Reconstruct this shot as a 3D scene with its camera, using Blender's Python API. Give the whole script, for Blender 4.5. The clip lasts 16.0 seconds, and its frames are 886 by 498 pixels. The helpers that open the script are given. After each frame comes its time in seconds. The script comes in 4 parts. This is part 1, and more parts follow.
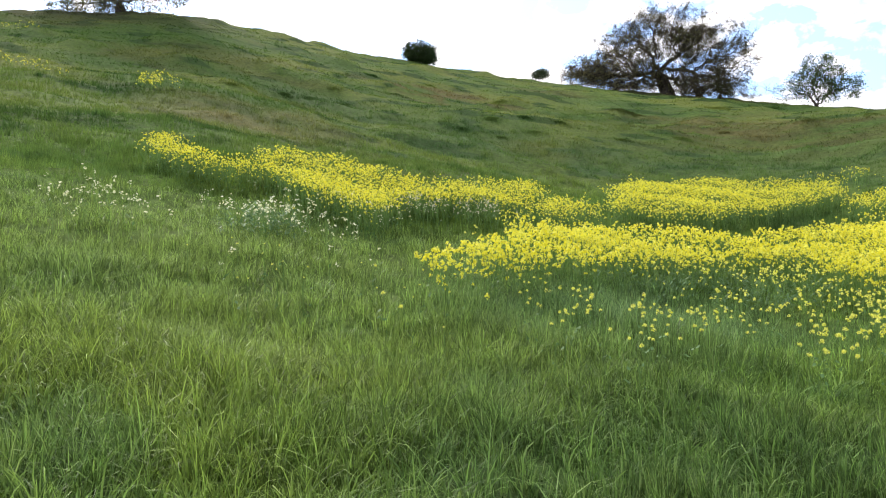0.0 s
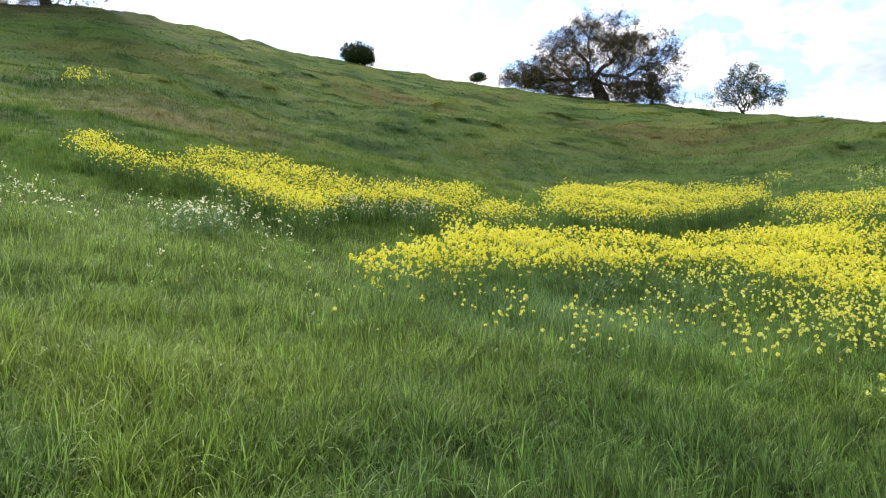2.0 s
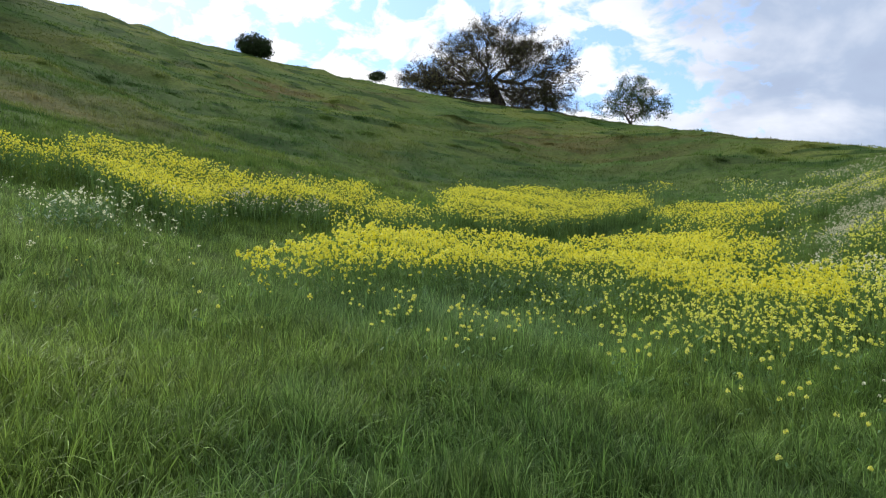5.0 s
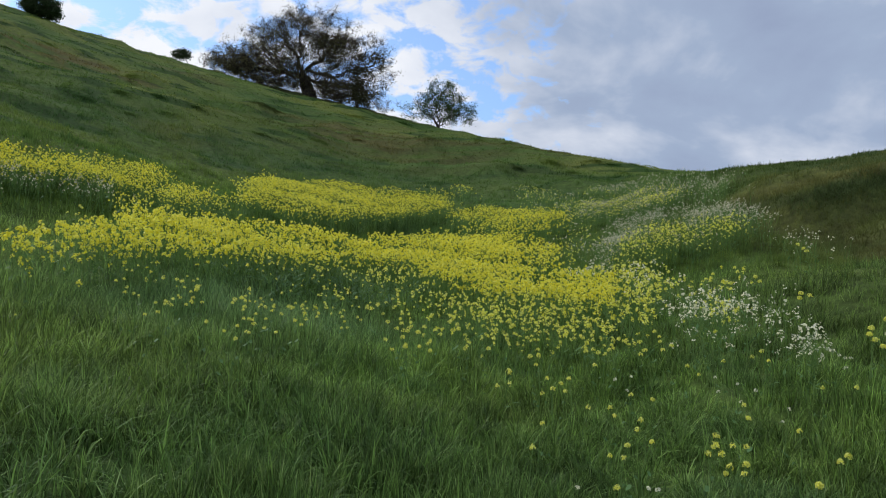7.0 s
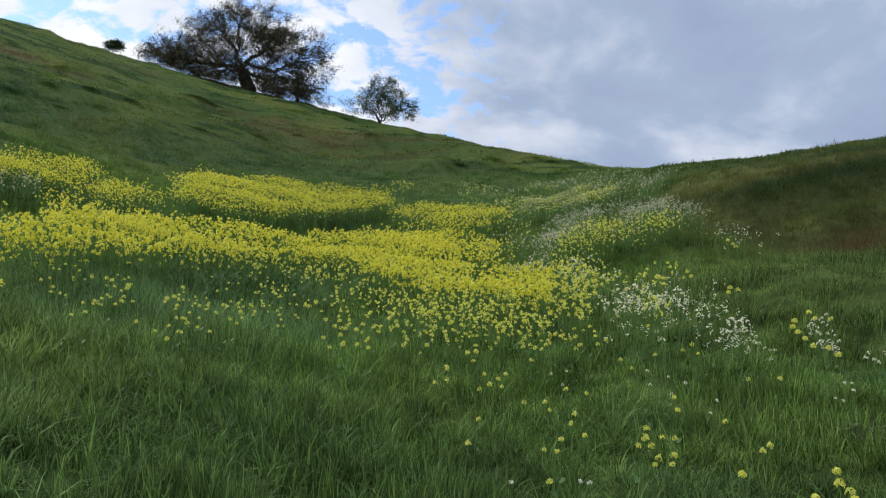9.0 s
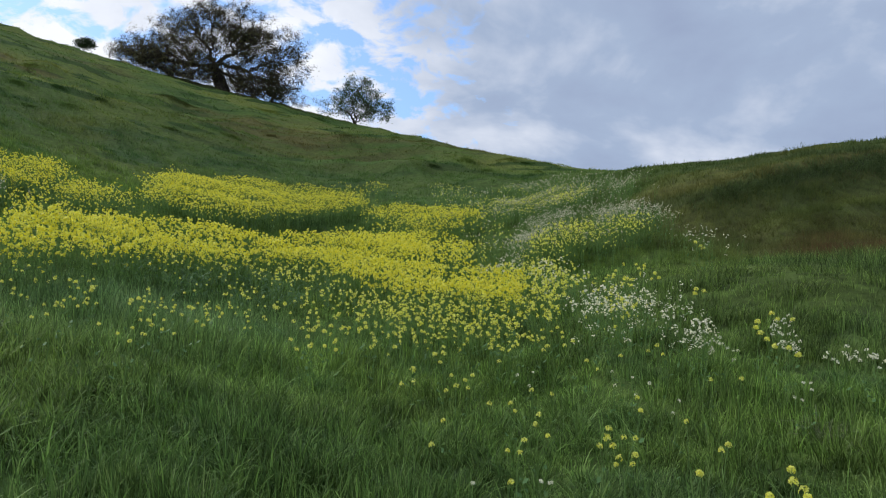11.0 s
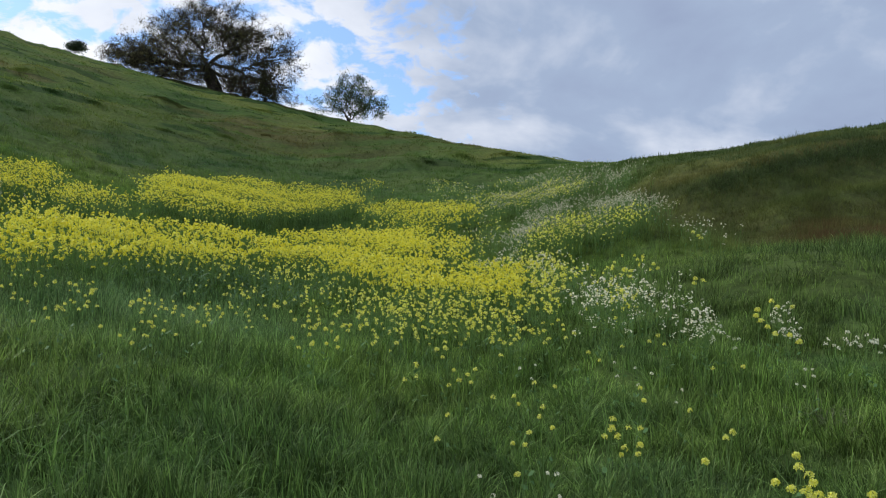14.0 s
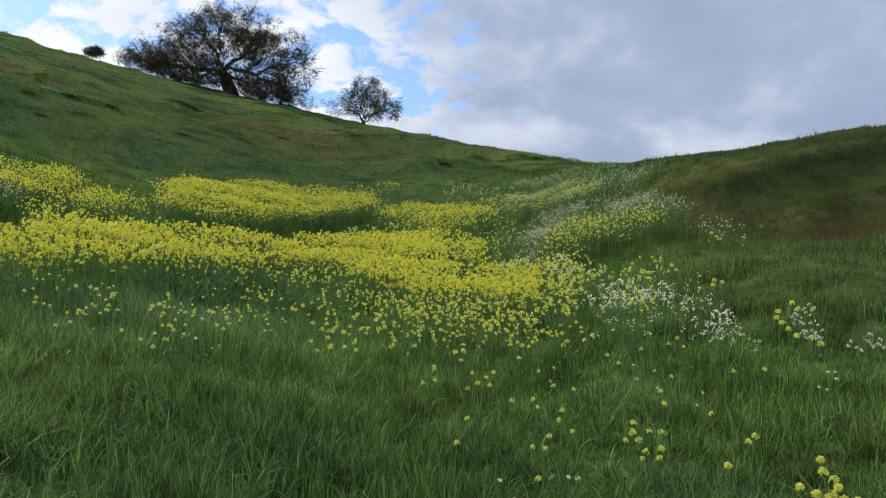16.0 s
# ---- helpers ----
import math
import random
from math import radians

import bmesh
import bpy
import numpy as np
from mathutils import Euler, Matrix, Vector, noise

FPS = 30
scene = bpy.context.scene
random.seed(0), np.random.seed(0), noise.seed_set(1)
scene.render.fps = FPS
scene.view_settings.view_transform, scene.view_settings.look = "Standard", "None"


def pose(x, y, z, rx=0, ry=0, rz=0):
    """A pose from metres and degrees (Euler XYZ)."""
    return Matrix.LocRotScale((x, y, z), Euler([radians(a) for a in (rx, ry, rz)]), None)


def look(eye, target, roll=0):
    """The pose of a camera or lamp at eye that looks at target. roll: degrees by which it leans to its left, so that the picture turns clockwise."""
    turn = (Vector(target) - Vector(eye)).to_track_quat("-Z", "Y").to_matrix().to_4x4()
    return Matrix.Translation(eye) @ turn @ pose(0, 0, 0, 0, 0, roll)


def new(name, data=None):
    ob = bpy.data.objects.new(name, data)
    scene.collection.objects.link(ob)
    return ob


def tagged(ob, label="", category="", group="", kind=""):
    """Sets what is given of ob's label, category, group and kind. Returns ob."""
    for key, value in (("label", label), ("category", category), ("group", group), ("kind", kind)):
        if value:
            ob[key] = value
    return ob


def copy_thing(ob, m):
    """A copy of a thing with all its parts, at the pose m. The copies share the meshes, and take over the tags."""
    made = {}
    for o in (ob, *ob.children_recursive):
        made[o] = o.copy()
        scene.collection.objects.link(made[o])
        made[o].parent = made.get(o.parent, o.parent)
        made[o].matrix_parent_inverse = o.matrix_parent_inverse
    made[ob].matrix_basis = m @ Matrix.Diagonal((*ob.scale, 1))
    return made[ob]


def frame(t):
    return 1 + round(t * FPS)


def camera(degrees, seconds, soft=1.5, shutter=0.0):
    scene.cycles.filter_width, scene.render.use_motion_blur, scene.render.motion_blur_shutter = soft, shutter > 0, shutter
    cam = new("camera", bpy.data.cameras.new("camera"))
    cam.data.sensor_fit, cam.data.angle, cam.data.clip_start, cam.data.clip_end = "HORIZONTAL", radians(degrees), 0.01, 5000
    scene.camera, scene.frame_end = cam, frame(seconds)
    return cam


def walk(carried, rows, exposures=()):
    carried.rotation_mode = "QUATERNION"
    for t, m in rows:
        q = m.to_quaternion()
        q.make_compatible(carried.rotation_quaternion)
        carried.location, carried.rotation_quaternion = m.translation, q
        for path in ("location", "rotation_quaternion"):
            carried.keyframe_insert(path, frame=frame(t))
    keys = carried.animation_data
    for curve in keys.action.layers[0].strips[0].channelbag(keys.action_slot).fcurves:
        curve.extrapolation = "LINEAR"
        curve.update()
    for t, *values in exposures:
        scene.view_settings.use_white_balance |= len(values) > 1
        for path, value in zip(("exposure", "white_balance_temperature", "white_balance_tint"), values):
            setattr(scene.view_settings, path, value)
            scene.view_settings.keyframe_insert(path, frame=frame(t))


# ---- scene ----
cam = camera(59.7, 16.0, soft=1.0)
# seconds, x, y, z, yaw, pitch, roll (degrees)
PATH = [
    (0, -0.164, -0.007, 1.542, 25.32, 2.01, -0.66),
    (0.5, -0.161, -0.003, 1.542, 24.44, 2.12, -0.79),
    (1, -0.153, 0.003, 1.542, 23.18, 2.02, -0.71),
    (1.5, -0.143, 0.004, 1.542, 21.95, 2.08, -0.69),
    (2, -0.140, 0.008, 1.543, 20.73, 2.08, -0.76),
    (2.5, -0.133, 0.005, 1.545, 19.98, 2.13, -0.87),
    (3, -0.129, 0.009, 1.544, 19.50, 2.09, -0.83),
    (3.5, -0.111, 0.003, 1.545, 18.21, 2.08, -0.59),
    (6, -0.008, -0.012, 1.540, 6.49, 1.92, 1.05),
    (6.5, 0.045, -0.001, 1.540, 2.03, 1.92, 1.65),
    (7, 0.061, -0.019, 1.541, -1.36, 2.03, 2.48),
    (7.5, 0.074, -0.023, 1.543, -3.30, 2.04, 3.06),
    (8, 0.078, -0.020, 1.543, -4.10, 1.95, 2.77),
    (8.5, 0.087, -0.014, 1.543, -4.63, 1.85, 2.50),
    (9, 0.101, -0.022, 1.551, -5.62, 1.90, 2.14),
    (11.5, 0.185, -0.050, 1.560, -7.87, 2.18, 2.45),
    (12, 0.201, -0.064, 1.566, -8.46, 2.56, 2.52),
    (12.5, 0.188, -0.079, 1.571, -8.55, 2.67, 1.62),
    (13, 0.157, -0.068, 1.566, -8.22, 2.54, 1.36),
    (13.5, 0.151, -0.050, 1.557, -7.93, 2.05, 1.01),
    (14, 0.139, -0.043, 1.551, -7.68, 1.75, 0.87),
    (14.5, 0.134, -0.047, 1.553, -7.50, 1.56, 0.83),
    (15, 0.124, -0.039, 1.556, -7.28, 1.60, 0.81),
    (15.5, 0.121, -0.047, 1.558, -6.88, 1.73, 0.75),
    (16, 0.118, -0.040, 1.561, -6.56, 1.85, 0.65),
]
walk(cam, [(t, pose(x, y, z, 90 + pitch, 0, yaw) @ pose(0, 0, 0, 0, 0, roll)) for t, x, y, z, yaw, pitch, roll in PATH],
     [(0, 1.0, 6900, 13), (1.5, 1.0, 6900, 13), (2, 0.98, 6900, 13), (2.5, 0.94, 6850, 13), (3, 0.5, 6700, 12), (3.5, 0.25, 6650, 11), (6, 0.5, 6450, 10), (6.5, 0.1, 6380, 10), (7, -0.03, 6320, 10),
      (9, 0.08, 6320, 10), (13, 0.05, 6270, 10), (16, 0.08, 6320, 10)])
# ---- sky and sun ----
def node(tree, kind, x=0, **values):
    n = tree.nodes.new(kind)
    n.location = (x, 0)
    for key, value in values.items():
        if key in n.inputs:
            n.inputs[key].default_value = value
    return n


def math_node(tree, how, a, b=0.0, clamp=False):
    n = tree.nodes.new("ShaderNodeMath")
    n.operation, n.use_clamp = how, clamp
    for socket, v in zip(n.inputs, (a, b)):
        if isinstance(v, (int, float)):
            socket.default_value = v
        else:
            tree.links.new(v, socket)
    return n.outputs[0]


def mix_colour(tree, factor, a, b, blend="MIX"):
    n = tree.nodes.new("ShaderNodeMix")
    n.data_type, n.blend_type = "RGBA", blend
    for socket, v in ((n.inputs[0], factor), (n.inputs[6], a), (n.inputs[7], b)):
        if isinstance(v, (int, float)):
            socket.default_value = v
        elif isinstance(v, tuple):
            socket.default_value = (*v, 1)
        else:
            tree.links.new(v, socket)
    return n.outputs[2]


def ramp(tree, value, *stops):
    n = tree.nodes.new("ShaderNodeValToRGB")
    e = n.color_ramp.elements
    while len(e) < len(stops):
        e.new(0.5)
    for el, (at, colour) in zip(e, stops):
        el.position, el.color = at, (*colour, 1) if isinstance(colour, tuple) else (colour, colour, colour, 1)
    tree.links.new(value, n.inputs[0])
    return n.outputs[0]


SUN_ELEVATION, SUN_BEARING = 38, -48
world = bpy.data.worlds.new("sky")
scene.world = world
world.use_nodes = True
wt = world.node_tree
wt.nodes.clear()
sky = wt.nodes.new("ShaderNodeTexSky")
sky.sky_type, sky.sun_disc = "NISHITA", False
sky.sun_elevation, sky.sun_rotation = radians(SUN_ELEVATION), radians(SUN_BEARING)
where = wt.nodes.new("ShaderNodeTexCoord").outputs["Generated"]
axes = wt.nodes.new("ShaderNodeSeparateXYZ")
wt.links.new(where, axes.inputs[0])
lift = math_node(wt, "ADD", math_node(wt, "MAXIMUM", axes.outputs[2], 0.0), 0.45)
flat = wt.nodes.new("ShaderNodeCombineXYZ")
wt.links.new(math_node(wt, "DIVIDE", axes.outputs[0], lift), flat.inputs[0])
wt.links.new(math_node(wt, "DIVIDE", axes.outputs[1], lift), flat.inputs[1])


def cloud_noise(scale, detail, rough, shift, warp=0.0):
    m = wt.nodes.new("ShaderNodeMapping")
    m.inputs["Location"].default_value = shift
    wt.links.new(flat.outputs[0], m.inputs[0])
    n = wt.nodes.new("ShaderNodeTexNoise")
    n.inputs["Scale"].default_value, n.inputs["Detail"].default_value = scale, detail
    n.inputs["Roughness"].default_value, n.inputs["Distortion"].default_value = rough, warp
    wt.links.new(m.outputs[0], n.inputs["Vector"])
    return n.outputs["Fac"]


puffs = cloud_noise(13.5, 8, 0.57, (4.3, 1.7, 0.0), 0.3)
sheet = cloud_noise(1.4, 3, 0.5, (7.3, 2.2, 4.0))
shade = cloud_noise(3.6, 6, 0.52, (1.3, 8.4, 2.0), 0.25)
# the sheet of cloud thickens and greys towards +x
across = math_node(wt, "ADD", math_node(wt, "MULTIPLY", axes.outputs[0], 0.5), 0.5)
cover = math_node(wt, "ADD", puffs, math_node(wt, "MULTIPLY", math_node(wt, "SUBTRACT", sheet, 0.5), 0.16))
cover = math_node(wt, "ADD", cover, ramp(wt, across, (0.20, 0.0), (0.34, 0.01), (0.40, 0.0), (0.53, 0.0), (0.57, 0.08), (0.61, 0.22), (0.68, 0.30)))
cloudy = ramp(wt, cover, (0.45, 0.0), (0.50, 0.5), (0.56, 1.0))
veil = ramp(wt, across, (0.20, 0.0), (0.42, 0.17), (0.50, 0.23), (0.55, 0.36), (0.60, 0.49), (0.80, 0.53))
grey = ramp(wt, math_node(wt, "SUBTRACT", math_node(wt, "ADD", veil, math_node(wt, "MULTIPLY", shade, 0.8)), 0.3), (0.24, (0.96, 0.97, 1.0)), (0.36, (0.82, 0.85, 0.92)), (0.46, (0.68, 0.72, 0.81)), (0.62, (0.372, 0.452, 0.60)), (0.80, (0.31, 0.37, 0.52)))
clear = wt.nodes.new("ShaderNodeVectorMath")
clear.operation = "SCALE"
wt.links.new(sky.outputs[0], clear.inputs[0])
clear.inputs["Scale"].default_value = 0.135
clear_tint = mix_colour(wt, 0.27, mix_colour(wt, 1.0, clear.outputs[0], (0.62, 0.90, 1.25), "MULTIPLY"), (0.62, 0.72, 0.88))
bg = wt.nodes.new("ShaderNodeBackground")
bg.inputs["Strength"].default_value = 1.0
wt.links.new(mix_colour(wt, cloudy, clear_tint, grey), bg.inputs[0])
wt.links.new(bg.outputs[0], wt.nodes.new("ShaderNodeOutputWorld").inputs[0])

sun = new("sun", bpy.data.lights.new("sun", "SUN"))
sun.data.energy, sun.data.angle, sun.data.color = 2.2, radians(10), (1.0, 0.95, 0.88)
b, e = radians(SUN_BEARING), radians(SUN_ELEVATION)
sun.matrix_world = look((0, 0, 60), (-math.sin(b) * math.cos(e) * 60, -math.cos(b) * math.cos(e) * 60, 60 - 60 * math.sin(e)))

# ---- materials ----
def material(name):
    m = bpy.data.materials.new(name)
    m.use_nodes = True
    t = m.node_tree
    t.nodes.clear()
    return m, t


def place_noise(t, scale, detail=3.0, rough=0.5, stretch=(1, 1, 1)):
    g = t.nodes.new("ShaderNodeNewGeometry")
    m = t.nodes.new("ShaderNodeMapping")
    m.inputs["Scale"].default_value = stretch
    t.links.new(g.outputs["Position"], m.inputs[0])
    n = t.nodes.new("ShaderNodeTexNoise")
    n.inputs["Scale"].default_value, n.inputs["Detail"].default_value, n.inputs["Roughness"].default_value = scale, detail, rough
    t.links.new(m.outputs[0], n.inputs["Vector"])
    return n.outputs["Fac"]


def island(t):
    return t.nodes.new("ShaderNodeNewGeometry").outputs["Random Per Island"]


def leaf_shader(t, colour, through_share=0.35, rough=0.5, gloss=0.3):
    """A thin leaf: matt and glossy in front, and light shining through."""
    p = t.nodes.new("ShaderNodeBsdfPrincipled")
    p.inputs["Roughness"].default_value = rough
    p.inputs["Specular IOR Level"].default_value = gloss
    tr = t.nodes.new("ShaderNodeBsdfTranslucent")
    mix = t.nodes.new("ShaderNodeMixShader")
    mix.inputs[0].default_value = through_share
    for s in (p.inputs["Base Color"], tr.inputs["Color"]):
        if isinstance(colour, tuple):
            s.default_value = (*colour, 1)
        else:
            t.links.new(colour, s)
    t.links.new(p.outputs[0], mix.inputs[1])
    t.links.new(tr.outputs[0], mix.inputs[2])
    t.links.new(mix.outputs[0], t.nodes.new("ShaderNodeOutputMaterial").inputs[0])


def near_place(t, at, size):
    """1 at a place of the plan, fading to 0 at size metres from it."""
    g = t.nodes.new("ShaderNodeNewGeometry")
    d = t.nodes.new("ShaderNodeVectorMath")
    d.operation = "MULTIPLY_ADD"
    t.links.new(g.outputs["Position"], d.inputs[0])
    d.inputs[1].default_value = (1 / size[0], 1 / size[1], 0)
    d.inputs[2].default_value = (-at[0] / size[0], -at[1] / size[1], 0)
    n = t.nodes.new("ShaderNodeVectorMath")
    n.operation = "LENGTH"
    t.links.new(d.outputs[0], n.inputs[0])
    return ramp(t, n.outputs["Value"], (0.25, 1.0), (1.0, 0.0))


def near_seam(t, a, b, wide):
    """1 along a seam from a to b, given as x and height on a face that looks towards -y, fading to 0 at wide metres from it."""
    g = t.nodes.new("ShaderNodeNewGeometry")
    s = t.nodes.new("ShaderNodeSeparateXYZ")
    t.links.new(g.outputs["Position"], s.inputs[0])
    slope = (b[1] - a[1]) / (b[0] - a[0])
    rise = math_node(t, "MULTIPLY_ADD", s.outputs[0], -slope)
    rise.node.inputs[2].default_value = a[0] * slope - a[1]
    off = math_node(t, "ABSOLUTE", math_node(t, "ADD", rise, s.outputs[2]))
    ragged = math_node(t, "MULTIPLY", math_node(t, "SUBTRACT", place_noise(t, 1.6, 3, 0.5), 0.5), 0.3)
    return ramp(t, math_node(t, "DIVIDE", math_node(t, "ADD", off, ragged), wide), (0.35, 1.0), (1.0, 0.0))


def meadow_colour(t):
    """Green of the sward by place: lush and bluish in the hollow, yellower on the bank, with olive and brown streaks uphill."""
    wide = place_noise(t, 0.22, 3, 0.55)
    near = place_noise(t, 1.1, 3, 0.6)
    c = ramp(t, wide, (0.38, (0.114, 0.207, 0.047)), (0.50, (0.141, 0.240, 0.049)), (0.62, (0.182, 0.275, 0.054)))
    c = mix_colour(t, ramp(t, near, (0.40, 0.0), (0.66, 0.75)), c, (0.155, 0.235, 0.048))
    tuft = place_noise(t, 3.2, 2, 0.5)
    c = mix_colour(t, 0.8, c, ramp(t, tuft, (0.34, (0.50, 0.54, 0.58)), (0.5, (1.0, 1.0, 1.0)), (0.66, (1.48, 1.42, 1.55))), "MULTIPLY")
    c = mix_colour(t, 1.0, c, ramp(t, place_noise(t, 1.6, 2, 0.5, (1, 1, 0.4)), (0.36, (0.66, 0.68, 0.66)), (0.5, (1.0, 1.0, 1.0)), (0.64, (1.26, 1.22, 1.3))), "MULTIPLY")
    c = mix_colour(t, math_node(t, "MULTIPLY", near_place(t, (-3.5, 3.4), (2.7, 2.9)), ramp(t, near, (0.35, 0.4), (0.58, 1.0))), c, (0.245, 0.330, 0.060))
    glaucous = ramp(t, place_noise(t, 0.75, 2, 0.5, (1, 1, 0.3)), (0.56, 0.0), (0.66, 0.6))
    c = mix_colour(t, glaucous, c, (0.120, 0.220, 0.070))
    g = t.nodes.new("ShaderNodeNewGeometry")
    s = t.nodes.new("ShaderNodeSeparateXYZ")
    t.links.new(g.outputs["Position"], s.inputs[0])
    uphill = ramp(t, math_node(t, "MULTIPLY", s.outputs[2], 0.1), (0.36, 0.0), (0.70, 1.0))
    swell = place_noise(t, 0.13, 3, 0.5, (0.6, 1.0, 1.4))
    hill = ramp(t, swell, (0.38, (0.100, 0.178, 0.042)), (0.50, (0.150, 0.222, 0.049)), (0.62, (0.215, 0.256, 0.060)))
    # dark tussock grass, with the shaded sides of bumps painted in too
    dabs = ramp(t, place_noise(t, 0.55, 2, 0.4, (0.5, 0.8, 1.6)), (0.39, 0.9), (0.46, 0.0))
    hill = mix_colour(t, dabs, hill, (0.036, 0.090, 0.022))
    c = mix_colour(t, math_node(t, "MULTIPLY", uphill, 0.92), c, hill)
    streak = place_noise(t, 0.12, 4, 0.55, (0.6, 1.3, 2.2))
    dry = math_node(t, "MULTIPLY", uphill, ramp(t, streak, (0.56, 0.0), (0.68, 0.4)))
    c = mix_colour(t, dry, c, (0.185, 0.155, 0.056))
    swale = math_node(t, "MULTIPLY", near_place(t, (-5, 36), (24, 9)), ramp(t, place_noise(t, 0.3, 3, 0.5), (0.36, 0.85), (0.60, 0.35)))
    c = mix_colour(t, swale, c, (0.080, 0.147, 0.052))
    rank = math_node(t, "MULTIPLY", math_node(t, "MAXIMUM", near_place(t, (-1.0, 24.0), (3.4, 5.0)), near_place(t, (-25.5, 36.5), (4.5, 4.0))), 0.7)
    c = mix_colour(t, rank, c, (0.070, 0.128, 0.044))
    brow = math_node(t, "MULTIPLY", near_place(t, (-2, 54), (17, 17)), ramp(t, place_noise(t, 0.36, 4, 0.6, (0.5, 1.3, 2.0)), (0.43, 0.0), (0.58, 0.8)))
    c = mix_colour(t, brow, c, (0.172, 0.146, 0.056))
    track = math_node(t, "MULTIPLY", near_place(t, (-24.5, 52), (9, 7)), ramp(t, place_noise(t, 0.3, 4, 0.6, (0.5, 1.3, 2.0)), (0.47, 0.0), (0.58, 0.85)))
    c = mix_colour(t, track, c, (0.215, 0.155, 0.068))
    bank = math_node(t, "MULTIPLY", near_place(t, (-20.5, 24.5), (6.0, 5.5)), ramp(t, place_noise(t, 0.25, 3, 0.55), (0.34, 0.2), (0.56, 0.8)))
    c = mix_colour(t, bank, c, (0.275, 0.240, 0.095))
    knoll = math_node(t, "MULTIPLY", near_place(t, (15, 19), (12.5, 10)), 0.9)
    c = mix_colour(t, knoll, c, ramp(t, place_noise(t, 0.5, 4, 0.55, (0.4, 0.6, 2.2)), (0.38, (0.088, 0.112, 0.034)), (0.50, (0.124, 0.134, 0.042)), (0.62, (0.172, 0.164, 0.054))))
    # the knoll: dark green beyond its rim, a lit rim and shaded face painted in colour, dark rushes on the ledge,
    # browner towards its foot, reddish in the dell
    over = math_node(t, "MULTIPLY", near_place(t, (15, 25), (13, 7)), ramp(t, place_noise(t, 0.3, 3, 0.5, (0.5, 1.2, 1)), (0.36, 0.9), (0.56, 0.35)))
    c = mix_colour(t, over, c, (0.056, 0.092, 0.028))
    rim = math_node(t, "MAXIMUM", near_place(t, (12, 18.0), (8.5, 1.3)), near_place(t, (8.4, 17.8), (2.8, 2.4)))
    c = mix_colour(t, math_node(t, "MULTIPLY", rim, 0.9), c, ramp(t, place_noise(t, 0.8, 3, 0.5), (0.36, (0.120, 0.152, 0.042)), (0.60, (0.200, 0.205, 0.058))))
    face = near_place(t, (12.2, 17.2), (8.0, 2.4))
    for one, two, wide, share, tone in (((9.5, 4.20), (12.9, 4.96), 0.20, 0.8, (0.175, 0.165, 0.054)), ((9.87, 4.72), (12.4, 5.08), 0.16, 0.85, (0.078, 0.116, 0.040)), ((8.16, 3.60), (12.74, 4.72), 0.22, 0.85, (0.072, 0.110, 0.038))):
        c = mix_colour(t, math_node(t, "MULTIPLY", math_node(t, "MULTIPLY", face, near_seam(t, one, two, wide)), share), c, tone)
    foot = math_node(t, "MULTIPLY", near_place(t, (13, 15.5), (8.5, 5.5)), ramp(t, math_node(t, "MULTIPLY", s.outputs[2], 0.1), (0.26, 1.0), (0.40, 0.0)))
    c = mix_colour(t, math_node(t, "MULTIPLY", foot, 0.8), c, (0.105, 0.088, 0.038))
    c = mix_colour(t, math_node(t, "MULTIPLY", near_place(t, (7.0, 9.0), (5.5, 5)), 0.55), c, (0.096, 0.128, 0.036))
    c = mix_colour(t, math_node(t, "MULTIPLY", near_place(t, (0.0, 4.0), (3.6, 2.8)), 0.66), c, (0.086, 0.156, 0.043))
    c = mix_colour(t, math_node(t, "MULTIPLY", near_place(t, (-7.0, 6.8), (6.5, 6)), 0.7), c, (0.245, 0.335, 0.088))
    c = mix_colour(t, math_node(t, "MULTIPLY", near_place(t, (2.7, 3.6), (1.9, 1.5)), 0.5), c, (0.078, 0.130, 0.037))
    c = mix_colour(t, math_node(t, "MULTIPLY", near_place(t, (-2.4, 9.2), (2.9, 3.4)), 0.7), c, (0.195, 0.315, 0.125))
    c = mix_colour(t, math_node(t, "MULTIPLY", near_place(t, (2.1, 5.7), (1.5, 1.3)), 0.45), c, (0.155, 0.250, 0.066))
    dell = math_node(t, "MULTIPLY", near_place(t, (9.4, 12.2), (3.0, 2.2)), ramp(t, place_noise(t, 0.6, 4, 0.6, (0.6, 1, 1)), (0.34, 0.3), (0.54, 1.0)))
    # shade of the two oaks, painted dark brown into the ground colour
    oak_shade = math_node(t, "MULTIPLY", math_node(t, "MAXIMUM", near_place(t, (-58, 50), (17, 12)), near_place(t, (-13, 83), (13, 4.5))), 0.9)
    c = mix_colour(t, oak_shade, c, (0.056, 0.056, 0.028))
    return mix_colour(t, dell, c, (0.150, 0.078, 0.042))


def grass_material(name, dark, light, dead, rough=0.5, gloss=0.2):
    m, t = material(name)
    pick = island(t)
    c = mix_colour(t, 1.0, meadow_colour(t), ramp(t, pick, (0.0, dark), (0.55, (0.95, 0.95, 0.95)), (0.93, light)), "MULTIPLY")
    matted = math_node(t, "MULTIPLY", ramp(t, place_noise(t, 1.7, 2, 0.5), (0.52, 0.0), (0.68, 1.0)), 0.16)
    c = mix_colour(t, ramp(t, math_node(t, "ADD", pick, matted), (0.93, 0.0), (0.95, dead)), c, (0.24, 0.27, 0.115))
    leaf_shader(t, c, 0.32, rough, gloss)
    return m


